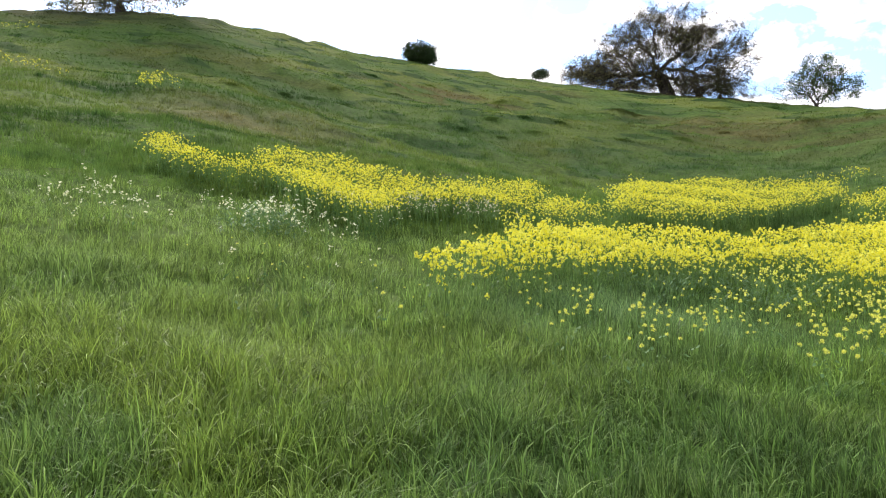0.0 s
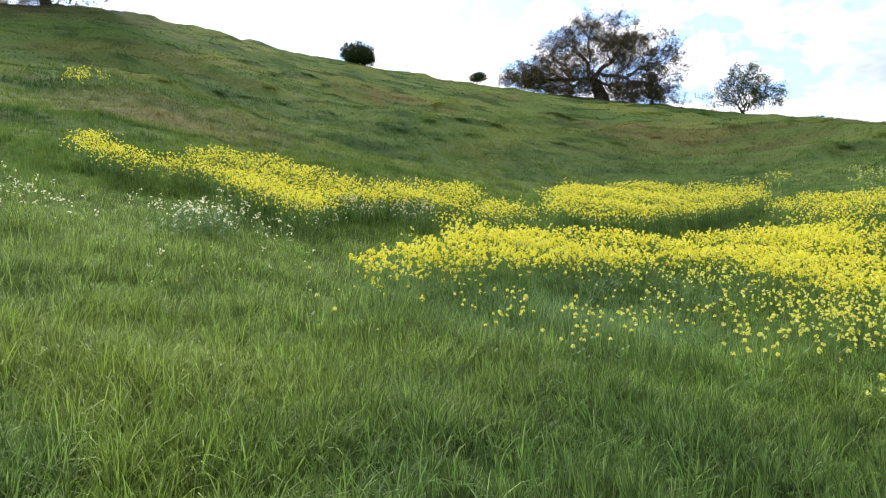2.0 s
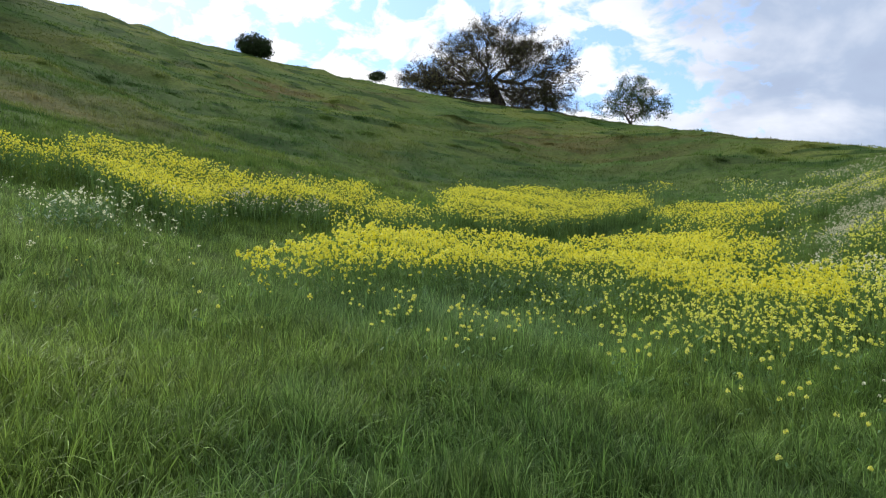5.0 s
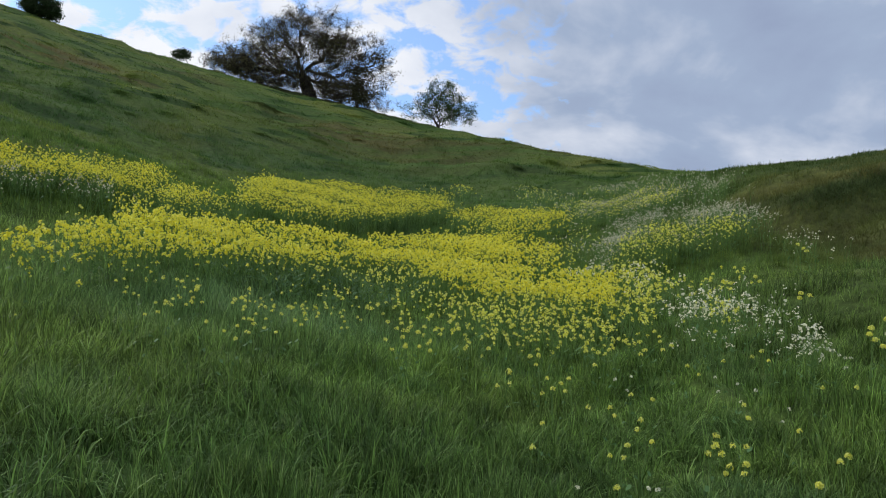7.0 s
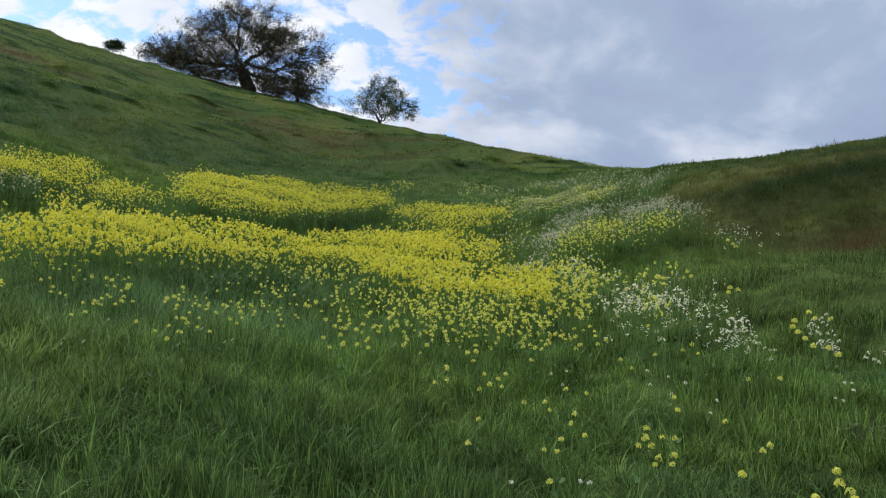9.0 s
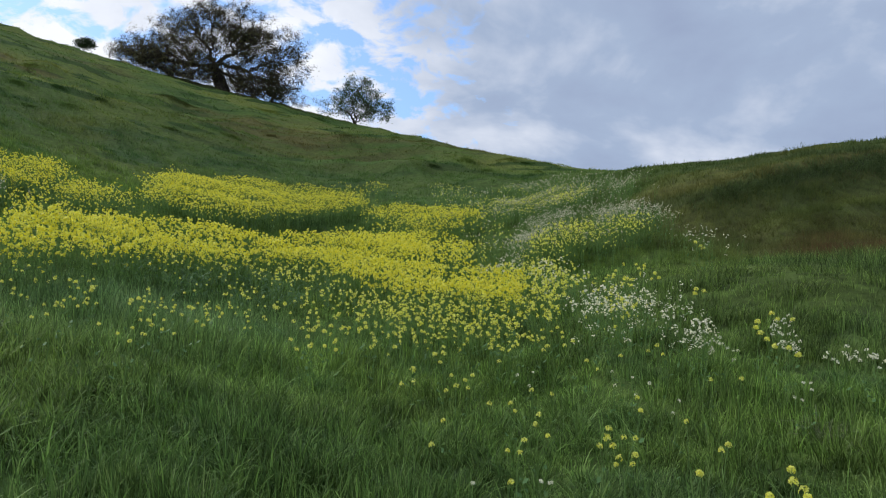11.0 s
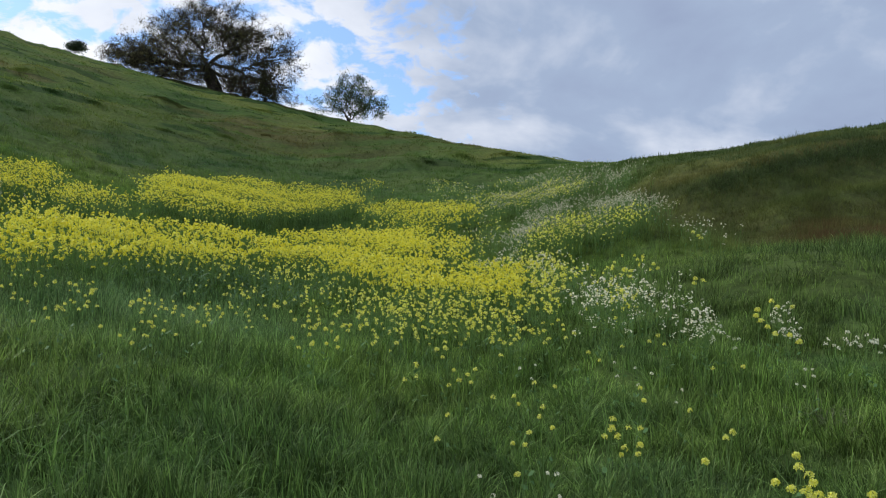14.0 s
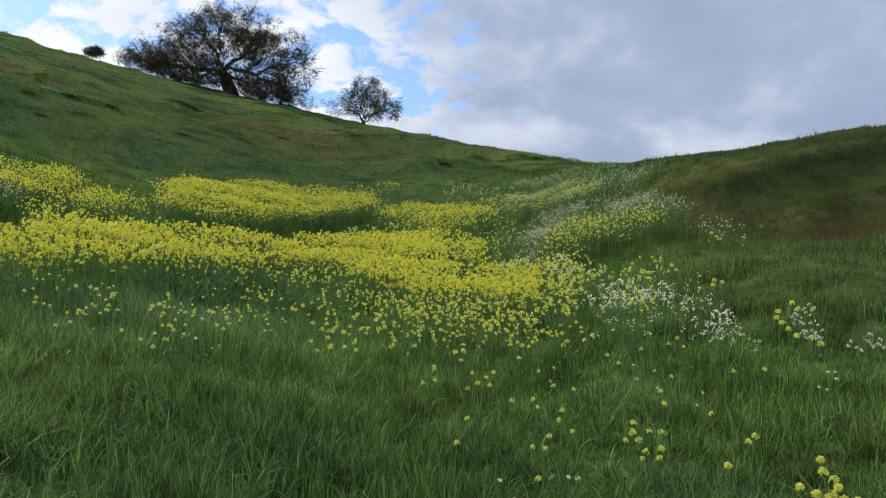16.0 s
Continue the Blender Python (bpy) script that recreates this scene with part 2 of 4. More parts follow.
grass_mat = grass_material("grass blades", (0.36, 0.39, 0.35), (2.05, 2.05, 1.85), 0.45, 0.55, 0.13)
hill_grass_mat = grass_material("hill grass", (0.82, 0.82, 0.82), (1.15, 1.15, 1.15), 0.0, 0.9, 0.03)
tussock_mat = grass_material("tussock grass", (0.86, 0.88, 0.86), (1.08, 1.08, 1.06), 0.0, 0.8, 0.05)
broad_mat = grass_material("broad bluish blades", (0.55, 0.6, 0.56), (1.8, 1.8, 1.65), 0.25, 0.6, 0.1)

soil_mat, t = material("meadow floor")
p = t.nodes.new("ShaderNodeBsdfPrincipled")
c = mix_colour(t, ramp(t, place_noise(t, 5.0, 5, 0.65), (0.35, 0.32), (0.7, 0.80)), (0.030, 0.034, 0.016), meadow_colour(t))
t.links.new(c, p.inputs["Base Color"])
p.inputs["Roughness"].default_value, p.inputs["Specular IOR Level"].default_value = 0.95, 0.02
bump = t.nodes.new("ShaderNodeBump")
bump.inputs["Strength"].default_value, bump.inputs["Distance"].default_value = 0.8, 0.08
t.links.new(place_noise(t, 7.0, 6, 0.7), bump.inputs["Height"])
t.links.new(bump.outputs[0], p.inputs["Normal"])
t.links.new(p.outputs[0], t.nodes.new("ShaderNodeOutputMaterial").inputs[0])


def petal_material(name, a, b, share=0.35):
    m, t = material(name)
    leaf_shader(t, mix_colour(t, island(t), a, b), share, 0.6, 0.15)
    return m


yellow_mat = petal_material("mustard petals", (0.84, 0.75, 0.024), (0.89, 0.875, 0.18), 0.42)
lemon_mat = petal_material("pale mustard petals", (0.83, 0.79, 0.075), (0.86, 0.87, 0.25), 0.4)
white_mat = petal_material("white petals", (0.86, 0.83, 0.54), (0.88, 0.85, 0.68))
cream_mat = petal_material("cream petals", (0.74, 0.74, 0.42), (0.80, 0.79, 0.58))
pale_mat = petal_material("faded petals", (0.58, 0.56, 0.38), (0.72, 0.67, 0.50))
rank_mat = petal_material("rank dark grass", (0.082, 0.122, 0.040), (0.140, 0.188, 0.060), 0.35)
straw_mat = petal_material("straw", (0.14, 0.18, 0.075), (0.26, 0.28, 0.14), 0.3)
dry_mat = petal_material("dry stems", (0.22, 0.17, 0.13), (0.34, 0.27, 0.20))
stem_mat = petal_material("flower stems", (0.12, 0.22, 0.055), (0.19, 0.29, 0.085), 0.25)
herb_mat = petal_material("weed leaves", (0.10, 0.195, 0.075), (0.17, 0.28, 0.12), 0.3)
leaf_mat = petal_material("flower leaves", (0.085, 0.175, 0.055), (0.14, 0.25, 0.085), 0.3)


def bark_material(name, a, b):
    m, t = material(name)
    p = t.nodes.new("ShaderNodeBsdfPrincipled")
    t.links.new(mix_colour(t, ramp(t, place_noise(t, 3.0, 6, 0.65, (1, 1, .35)), (0.35, 0.0), (0.65, 1.0)), a, b), p.inputs["Base Color"])
    p.inputs["Roughness"].default_value, p.inputs["Specular IOR Level"].default_value = 0.95, 0.08
    bump = t.nodes.new("ShaderNodeBump")
    bump.inputs["Strength"].default_value, bump.inputs["Distance"].default_value = 0.7, 0.05
    t.links.new(place_noise(t, 9.0, 5, 0.7, (1, 1, .3)), bump.inputs["Height"])
    t.links.new(bump.outputs[0], p.inputs["Normal"])
    t.links.new(p.outputs[0], t.nodes.new("ShaderNodeOutputMaterial").inputs[0])
    return m


bark_mat = bark_material("oak bark", (0.040, 0.032, 0.026), (0.095, 0.078, 0.062))
pale_bark_mat = bark_material("grey twigs", (0.16, 0.13, 0.115), (0.27, 0.23, 0.21))


def foliage_material(name, a, b, c, paler=None):
    m, t = material(name)
    col = mix_colour(t, island(t), a, b)
    col = mix_colour(t, ramp(t, place_noise(t, 0.45, 3), (0.42, 0.0), (0.62, 1.0)), col, c)
    if paler:
        col = mix_colour(t, near_place(t, (-20.5, 84.5), (7, 6)), col, paler)
    leaf_shader(t, col, 0.25, 0.55, 0.1)
    return m


oak_leaf_mat = foliage_material("budding oak leaves", (0.105, 0.108, 0.034), (0.165, 0.160, 0.050), (0.145, 0.120, 0.052), (0.265, 0.235, 0.100))
green_leaf_mat = foliage_material("young tree leaves", (0.038, 0.080, 0.017), (0.072, 0.135, 0.027), (0.055, 0.105, 0.022))
bush_leaf_mat = foliage_material("evergreen bush leaves", (0.028, 0.05, 0.018), (0.05, 0.085, 0.028), (0.04, 0.065, 0.02))
ivy_mat = foliage_material("dark clump leaves", (0.050, 0.056, 0.024), (0.080, 0.080, 0.033), (0.065, 0.056, 0.026))

# ---- the lie of the land ----
def lattice(ix, iy, seed):
    """A fixed random value from 0 to 1 at each whole-numbered place."""
    ix, iy = np.atleast_1d(ix).astype(np.int64), np.atleast_1d(iy).astype(np.int64)
    n = (ix * 374761393 + iy * 668265263 + seed * 1274126177) & 0xFFFFFFFF
    n = ((n ^ (n >> 13)) * 1103515245) & 0xFFFFFFFF
    n = ((n ^ (n >> 15)) * 1597334677) & 0xFFFFFFFF
    return ((n ^ (n >> 16)) & 0xFFFF) / 65535.0


def soft_noise(x, y, size, seed=0):
    """Smooth noise from -1 to 1, with swells about size metres wide."""
    u, v = x / size, y / size
    iu, iv = np.floor(u), np.floor(v)
    fu, fv = u - iu, v - iv
    fu, fv = fu * fu * (3 - 2 * fu), fv * fv * (3 - 2 * fv)
    a = lattice(iu, iv, seed) * (1 - fu) + lattice(iu + 1, iv, seed) * fu
    b = lattice(iu, iv + 1, seed) * (1 - fu) + lattice(iu + 1, iv + 1, seed) * fu
    return 2 * (a * (1 - fv) + b * fv) - 1


def smooth(a, b, v):
    u = np.clip((v - a) / (b - a), 0, 1)
    return u * u * (3 - 2 * u)


# The crest round the meadow, by bearing (degrees clockwise from +y): its distance, and its rise over the eye per metre
BEARING = np.array([-180, -130, -90, -66, -55, -48, -43, -37, -32, -22, -9, 0, 2, 5, 7.5, 10, 12, 14, 17, 21, 24, 27, 30, 33, 38, 48, 70, 110, 150, 180.0])
CREST = np.array([120, 110, 95, 88, 86, 86, 86, 87, 88, 90, 90, 84, 79, 72, 67, 62, 58, 54, 48, 44, 41, 39, 38, 38, 40, 46, 60, 80, 110, 120.0])
RISE = np.array([.02, .11, .22, .275, .304, .319, .323, .307, .287, .258, .220, .192, .184, .174, .162, .150, .141, .135, .138, .138, .139, .139, .147, .151, .157, .155, .13, .03, -.03, .02])
POWER = np.array([2.1, 2.1, 2.1, 2.1, 2.1, 2.1, 2.1, 2.1, 2.1, 2.1, 2.1, 2.0, 1.96, 1.9, 1.85, 1.8, 1.75, 1.7, 1.6, 1.5, 1.5, 1.5, 1.5, 1.5, 1.5, 1.6, 1.8, 2.1, 2.1, 2.1])


def round_the_compass(bearing, values):
    """Values between the bearings, with the corners taken off."""
    out = 0
    for off, share in ((-2.4, .15), (-1.2, .2), (0, .3), (1.2, .2), (2.4, .15)):
        out = out + share * np.interp((bearing + off + 180) % 360 - 180, BEARING, values)
    return out


def slope_near(x, y):
    return .105 * (np.sqrt((x - 1) ** 2 + 2.25) - (x - 1)) - .294 + .055 * y


# Low ridges and dips: from x, y to x, y, their height and half width
FOLDS = [(8.5, 18.6, 22.0, 17.6, .80, 1.7), (9.0, 26.0, 26.0, 23.0, .30, 2.2), (5.2, 9.2, 14.0, 9.0, .20, 1.5), (8.0, 14.2, 18.0, 14.0, -.35, 2.6),
         (4.4, 15.0, 6.2, 14.6, .45, 1.3), (5.5, 62.0, 9.0, 60.0, .3, 3.0), (-24.0, 40.0, -8.0, 46.0, .7, 3.5), (-6.0, 52.0, 10.0, 48.0, .6, 3.0), (-34.0, 30.0, -24.0, 38.0, -.6, 4.0),
         (8.4, 16.9, 15.0, 17.2, .45, .6), (9.2, 15.0, 14.5, 15.5, .28, .55)]


def ground_height(x, y):
    """The height of the bare ground: a bank that falls to the right into a hollow, with a hill behind it."""
    x, y = np.asarray(x, float), np.asarray(y, float)
    r = np.hypot(x, y) + 1e-6
    bearing = np.degrees(np.arctan2(x, y))
    far, rise, power = (round_the_compass(bearing, v) for v in (CREST, RISE, POWER))
    top = 1.55 + far * rise
    climb = top - slope_near(far * x / r, far * y / r)
    u = np.minimum(r / far, 1.0)
    z = slope_near(np.where(r > far, x * far / r, x), np.where(r > far, y * far / r, y)) + climb * (1.5 * u**power - .5 * u ** (power + 3))
    over = np.maximum(r - far, 0)
    z = z + .12 * over * np.exp(-over / 14) - .16 * over * smooth(0, 30, over)
    z = np.where(r > far, np.maximum(z, -25 + 0 * z) , z)
    away = smooth(4, 30, r)
    z = z + (.075 + .01 * away) * soft_noise(x, y, 1.2, 3) + (.02 + .13 * away) * soft_noise(x, y, 3.6, 5)
    z = z + away * (.28 * soft_noise(x * .8, y * 1.6, 9.0, 7) + .09 * np.abs(soft_noise(x, y, 2.1, 9))) * smooth(900, 200, r)
    z = z + smooth(26, 40, r) * smooth(140, 100, r) * .8 * np.maximum(soft_noise(x * .75, y * 1.15, 2.6, 13) - .3, 0)
    for x0, y0, x1, y1, h, w in FOLDS:
        u = np.clip(((x - x0) * (x1 - x0) + (y - y0) * (y1 - y0)) / ((x1 - x0) ** 2 + (y1 - y0) ** 2), 0, 1)
        d2 = (x - x0 - u * (x1 - x0)) ** 2 + (y - y0 - u * (y1 - y0)) ** 2
        z = z + h * np.exp(-d2 / w**2)
    return z


# ---- mesh builders ----
rng = np.random.default_rng(7)


def mesh_of(name, verts, tris=None, quads=None, mat=None, shade_smooth=False):
    """One mesh from arrays of corners, triangles and quads."""
    me = bpy.data.meshes.new(name)
    tris = np.zeros((0, 3), np.int32) if tris is None else np.asarray(tris, np.int32)
    quads = np.zeros((0, 4), np.int32) if quads is None else np.asarray(quads, np.int32)
    loops = np.concatenate([tris.ravel(), quads.ravel()])
    starts = np.concatenate([np.arange(len(tris)) * 3, 3 * len(tris) + np.arange(len(quads)) * 4])
    me.vertices.add(len(verts))
    me.vertices.foreach_set("co", np.ascontiguousarray(verts, np.float32).ravel())
    me.loops.add(len(loops))
    me.loops.foreach_set("vertex_index", loops.astype(np.int32))
    me.polygons.add(len(starts))
    me.polygons.foreach_set("loop_start", starts.astype(np.int32))
    me.polygons.foreach_set("use_smooth", np.full(len(starts), shade_smooth))
    me.update(calc_edges=True)
    if mat:
        me.materials.append(mat)
    return me


class Pile:
    """Collects corners and faces of many small pieces for one mesh."""

    def __init__(self):
        self.v, self.t, self.q, self.n = [], [], [], 0

    def add(self, verts, tris=None, quads=None):
        if tris is not None:
            self.t.append(tris + self.n)
        if quads is not None:
            self.q.append(quads + self.n)
        self.v.append(verts)
        self.n += len(verts)

    def mesh(self, name, mat, shade_smooth=False):
        join = lambda parts, k: np.concatenate(parts) if parts else np.zeros((0, k), np.int32)
        return mesh_of(name, join(self.v, 3), join(self.t, 3), join(self.q, 4), mat, shade_smooth)


def part(name, data, parent, label=""):
    ob = new(name, data)
    ob.parent = parent
    return tagged(ob, label)


def thing(name, x, y, label, category, group="", sink=0.02):
    ob = new(name)
    ob.location = (x, y, float(np.ravel(ground_height(x, y))[0]) - sink)
    return tagged(ob, label, category, group)


# ---- the ground, one sheet from underfoot to the horizon ----
def build_ground():
    rings = np.concatenate([[0.0], 0.4 * 1.038 ** np.arange(0, 84), np.arange(9.2, 26, 0.3), np.arange(26.2, 112, 1.0), 116 * 1.22 ** np.arange(0, 19)])
    rings = rings[np.concatenate([[True], np.diff(rings) > 0])]
    steps = 540
    a = np.arange(steps) * 2 * np.pi / steps
    x, y = np.outer(rings, np.sin(a)), np.outer(rings, np.cos(a))
    v = np.stack([x, y, ground_height(x, y)], -1).reshape(-1, 3)
    i, j = np.meshgrid(np.arange(len(rings) - 1), np.arange(steps), indexing="ij")
    k = (j + 1) % steps
    quads = np.stack([i * steps + j, i * steps + k, (i + 1) * steps + k, (i + 1) * steps + j], -1).reshape(-1, 4)[:, ::-1]
    me = mesh_of("ground", v, quads=quads, mat=soil_mat, shade_smooth=True)
    tagged(new("ground", me), "grassy meadow floor rising to a green hillside", "ground", kind="structure")


build_ground()


# ---- grass ----
def blades(x, y, tall, wide, lean, toward, bends):
    """Grass blades rooted at x, y: tapering strips that bow over towards a bearing. Returns corners, triangles, quads."""
    n = len(x)
    z = ground_height(x, y) - 0.02
    face = toward + np.pi / 2 + rng.normal(0, 0.7, n)
    side = np.stack([np.sin(face), np.cos(face), np.zeros(n)], 1) * (wide / 2)[:, None]
    out = np.stack([np.sin(toward), np.cos(toward), np.zeros(n)], 1)
    root = np.stack([x, y, z], 1)
    rows = []
    for k in range(bends + 1):
        u = k / bends
        height = tall * (u - 0.62 * np.clip(lean, 0, 1.1) * u**2.6)
        centre = root + out * (tall * lean * u**1.7)[:, None]
        centre[:, 2] += height
        if k < bends:
            w = (1 - 0.75 * u**1.5)
            rows += [centre - side * w, centre + side * w]
        else:
            rows += [centre]
    v = np.stack(rows, 1).reshape(-1, 3)
    base = np.arange(n)[:, None] * (2 * bends + 1)
    tris = base + np.array([[2 * bends - 2, 2 * bends - 1, 2 * bends]])
    quads = np.concatenate([base + np.array([[2 * k, 2 * k + 1, 2 * k + 3, 2 * k + 2]]) for k in range(bends - 1)]) if bends > 1 else None
    return v, tris, quads


def scatter_ring(near, far, per_m2, start=-64, end=50):
    n = int(per_m2 * radians(end - start) / 2 * (far**2 - near**2))
    r = np.sqrt(rng.uniform(near**2, far**2, n))
    a = radians(1) * rng.uniform(start, end, n)
    return r * np.sin(a), r * np.cos(a)


def tall_growth(x, y):
    """Ranker, taller grass along the front of the flower drift and in the hollow."""
    u = np.clip(((x + 3.2) * 4.2 + (y - 6.2) * 2.6) / (4.2**2 + 2.6**2), 0, 1)
    d2 = (x + 3.2 - u * 4.2) ** 2 + (y - 6.2 - u * 2.6) ** 2
    v = np.clip(((x + 2.9) * 2.0 + (y - 7.8) * 2.6) / (2.0**2 + 2.6**2), 0, 1)
    e2 = (x + 2.9 - v * 2.0) ** 2 + (y - 7.8 - v * 2.6) ** 2
    lens = 0.9 * np.exp(-((x + 1.0) / 2.6) ** 2 - ((y - 23.5) / 3.4) ** 2)
    return lens + 0.5 * np.exp(-e2 / 0.8**2) + 0.28 * np.exp(-d2 / 0.9**2) + 0.25 * np.exp(-((x - 1.0) ** 2 / 9 + (y - 15.0) ** 2 / 16))


def sward(pile, x, y, tall, wide, bends, bow, blades_each, tuft_size):
    """Grass in tufts: each a handful of blades that arch outwards from its middle."""
    bare = soft_noise(x, y, 0.45, 22) + 0.5 * soft_noise(x, y, 1.3, 21)
    keep = rng.uniform(-1.8, 0.15, len(x)) < bare
    x, y = x[keep], y[keep]
    m = len(x)
    vigour = rng.uniform(0.65, 1.25, m) * np.maximum(.4, 1 + 0.55 * soft_noise(x, y, 0.6, 23) + 0.22 * soft_noise(x, y, 0.28, 26) + 0.2 * soft_noise(x, y, 2.7, 24) + tall_growth(x, y)) * (1 - .35 * np.exp(-((x - 18) / 13) ** 2 - ((y - 30) / 13) ** 2))
    sway = 1.8 * soft_noise(x, y, 1.5, 25) + 2.5 * rng.uniform(-1, 1, m)
    limp = rng.uniform(0.4, 1.8, m) * (1 + 0.6 * soft_noise(x, y, 1.8, 27))
    pick = np.repeat(np.arange(m), blades_each)
    n = len(pick)
    a, off = rng.uniform(-np.pi, np.pi, n), np.abs(rng.normal(0, tuft_size, n))
    bx, by = x[pick] + off * np.sin(a), y[pick] + off * np.cos(a)
    toward = np.arctan2(np.sin(a) * .9 + .75 * np.sin(sway[pick]), np.cos(a) * .9 + .75 * np.cos(sway[pick])) + rng.normal(0, .5, n)
    lean = bow * limp[pick] * (0.35 + 1.1 * off / tuft_size * .6) + np.abs(rng.normal(0, .10, n)) + (rng.uniform(0, 1, n) < .12) * rng.uniform(.2, .7, n)
    h = tall * vigour[pick] * rng.uniform(0.5, 1.15, n)
    w = wide * rng.uniform(0.55, 1.3, n)
    pile.add(*blades(bx, by, h, w, np.minimum(lean, 1.2), toward, bends))


def build_broad_grass():
    """Clumps of wider bluish blades that arch over the sward."""
    pile = Pile()
    x, y = scatter_ring(2.6, 7.2, 150)
    keep = soft_noise(x, y, 1.1, 41) + .6 * soft_noise(x, y, .35, 42) + 1.6 * tall_growth(x, y) > rng.uniform(-.45, 1.1, len(x))
    x, y = x[keep], y[keep]
    pick = np.repeat(np.arange(len(x)), 8)
    n = len(pick)
    side = rng.uniform(-np.pi, np.pi, len(x))
    a = side[pick] + rng.normal(0, 1.1, n)
    off = np.abs(rng.normal(0, .045, n))
    tall = .33 * (rng.uniform(.65, 1.2, len(x)) * (1 + .8 * tall_growth(x, y)))[pick] * rng.uniform(.55, 1.15, n)
    pile.add(*blades(x[pick] + off * np.sin(a), y[pick] + off * np.cos(a), tall, .0098 * rng.uniform(.5, 1.25, n), rng.uniform(.2, 1.15, n), a + rng.normal(0, .5, n), 4))
    tagged(new("broad_grass", pile.mesh("broad_grass", broad_mat)), "clumps of broad arching green grass blades with pale tips", "grass", kind="stuff")


build_broad_grass()


def grass_tuft(x, y, count, tall, wide, mat, label):
    """One arching tuft whose long blades fall outwards."""
    a = rng.uniform(-np.pi, np.pi, count)
    off = np.abs(rng.normal(0, wide, count))
    pile = Pile()
    pile.add(*blades(x + off * np.sin(a), y + off * np.cos(a), tall * rng.uniform(.6, 1.2, count), .0070 * rng.uniform(.6, 1.3, count), rng.uniform(.7, 1.3, count), a + rng.normal(0, .7, count), 5))
    tagged(new("grass_tuft", pile.mesh("grass_tuft", mat)), label, "grass", "pale tufts in the meadow")


for x, y, count, tall, wide, mat, label in (
    (3.42, 4.80, 110, .30, .11, straw_mat, "pale dry grass tuft fallen over in the meadow"),
    (3.55, 4.60, 60, .26, .08, straw_mat, "pale dry grass tuft fallen over in the meadow"),
):
    grass_tuft(x, y, count, tall, wide, mat, label)


def build_grass():
    for name, label, mat, zones in (
        ("near_grass", "long fresh green meadow grass in leaning tufts", grass_mat, ((1.2, 2.7, 50, .25, .013, 2, .34, -64, 50, 12, .07), (2.7, 6.2, 190, .21, .0078, 3, .36, -64, 50, 25, .058))),
        ("meadow_grass", "dense green meadow grass in the hollow", grass_mat, ((6.2, 9.5, 116, .22, .0082, 2, .42, -64, 50, 19, .065), (9.5, 14, 74, .205, .0088, 2, .45, -62, 48, 13, .08))),
        ("slope_grass", "green grass on the lower slope", hill_grass_mat, ((14, 20, 66, .23, .016, 1, .30, -62, 46, 11, .10), (20, 28, 28, .21, .028, 1, .3, -62, 46, 10, .13), (28, 42, 14, .19, .040, 1, .3, -62, 46, 9, .17))),
        ("knoll_grass", "dry olive grass on the side of the knoll", hill_grass_mat, ((13.5, 19, 60, .21, .010, 1, .45, 26, 46, 12, .13), (19, 26, 34, .17, .013, 1, .45, 22, 46, 10, .15))),
        ("hill_grass", "short mottled green grass on the hillside", hill_grass_mat, ((42, 62, 9, .15, .065, 1, .35, -62, 46, 7, .25), (62, 96, 2.8, .13, .11, 1, .35, -62, 30, 8, .35))),
        ("side_grass", "green meadow grass beside the walker", grass_mat, ((0.0, 1.2, 60, .24, .014, 1, .3, -180, 180, 14, .08), (1.2, 6.2, 26, .26, .024, 1, .3, 50, 296, 10, .09), (6.2, 14, 10, .26, .036, 1, .3, 50, 296, 8, .12), (14, 50, 1.5, .25, .07, 1, .3, 46, 298, 8, .2))),
    ):
        pile = Pile()
        for near, far, per_m2, tall, wide, bends, bow, start, end, each, size in zones:
            x, y = scatter_ring(near, far, per_m2, start, end)
            sward(pile, x, y, tall, wide, bends, bow, each, size)
        tagged(new(name, pile.mesh(name, mat)), label, "grass", kind="stuff")


build_grass()


def rush_belt(name, label, way, count, tall, wide, spread_):
    """A ragged belt of rank dark grass along a line of the plan."""
    u = rng.uniform(0, 1, count)
    (x0, y0), (x1, y1) = way
    x, y = x0 + (x1 - x0) * u, y0 + (y1 - y0) * u + rng.normal(0, spread_, count)
    keep = soft_noise(x, y, .55, 51) > rng.uniform(-1.2, .5, count)
    x, y = np.repeat(x[keep], 9), np.repeat(y[keep], 9)
    n = len(x)
    a = rng.uniform(-np.pi, np.pi, n)
    pile = Pile()
    pile.add(*blades(x + .05 * np.sin(a), y + .05 * np.cos(a), tall * rng.uniform(.5, 1.2, n), wide * rng.uniform(.6, 1.3, n), rng.uniform(.1, .8, n), a, 2))
    tagged(new(name, pile.mesh(name, rank_mat)), label, "grass", kind="stuff")


rush_belt("bank_rushes", "dark green rank grass along a ledge of the knoll", ((8.0, 16.6), (13.2, 16.75)), 800, .15, .011, .16)
rush_belt("skyline_rushes", "dark green rank grass along the brow of the knoll", ((9.6, 18.2), (14.5, 17.3)), 600, .12, .011, .2)
rush_belt("brow_rushes", "dark green rank grass on the far brow of the knoll", ((11.0, 26.5), (20.0, 22.4)), 900, .12, .018, .40)


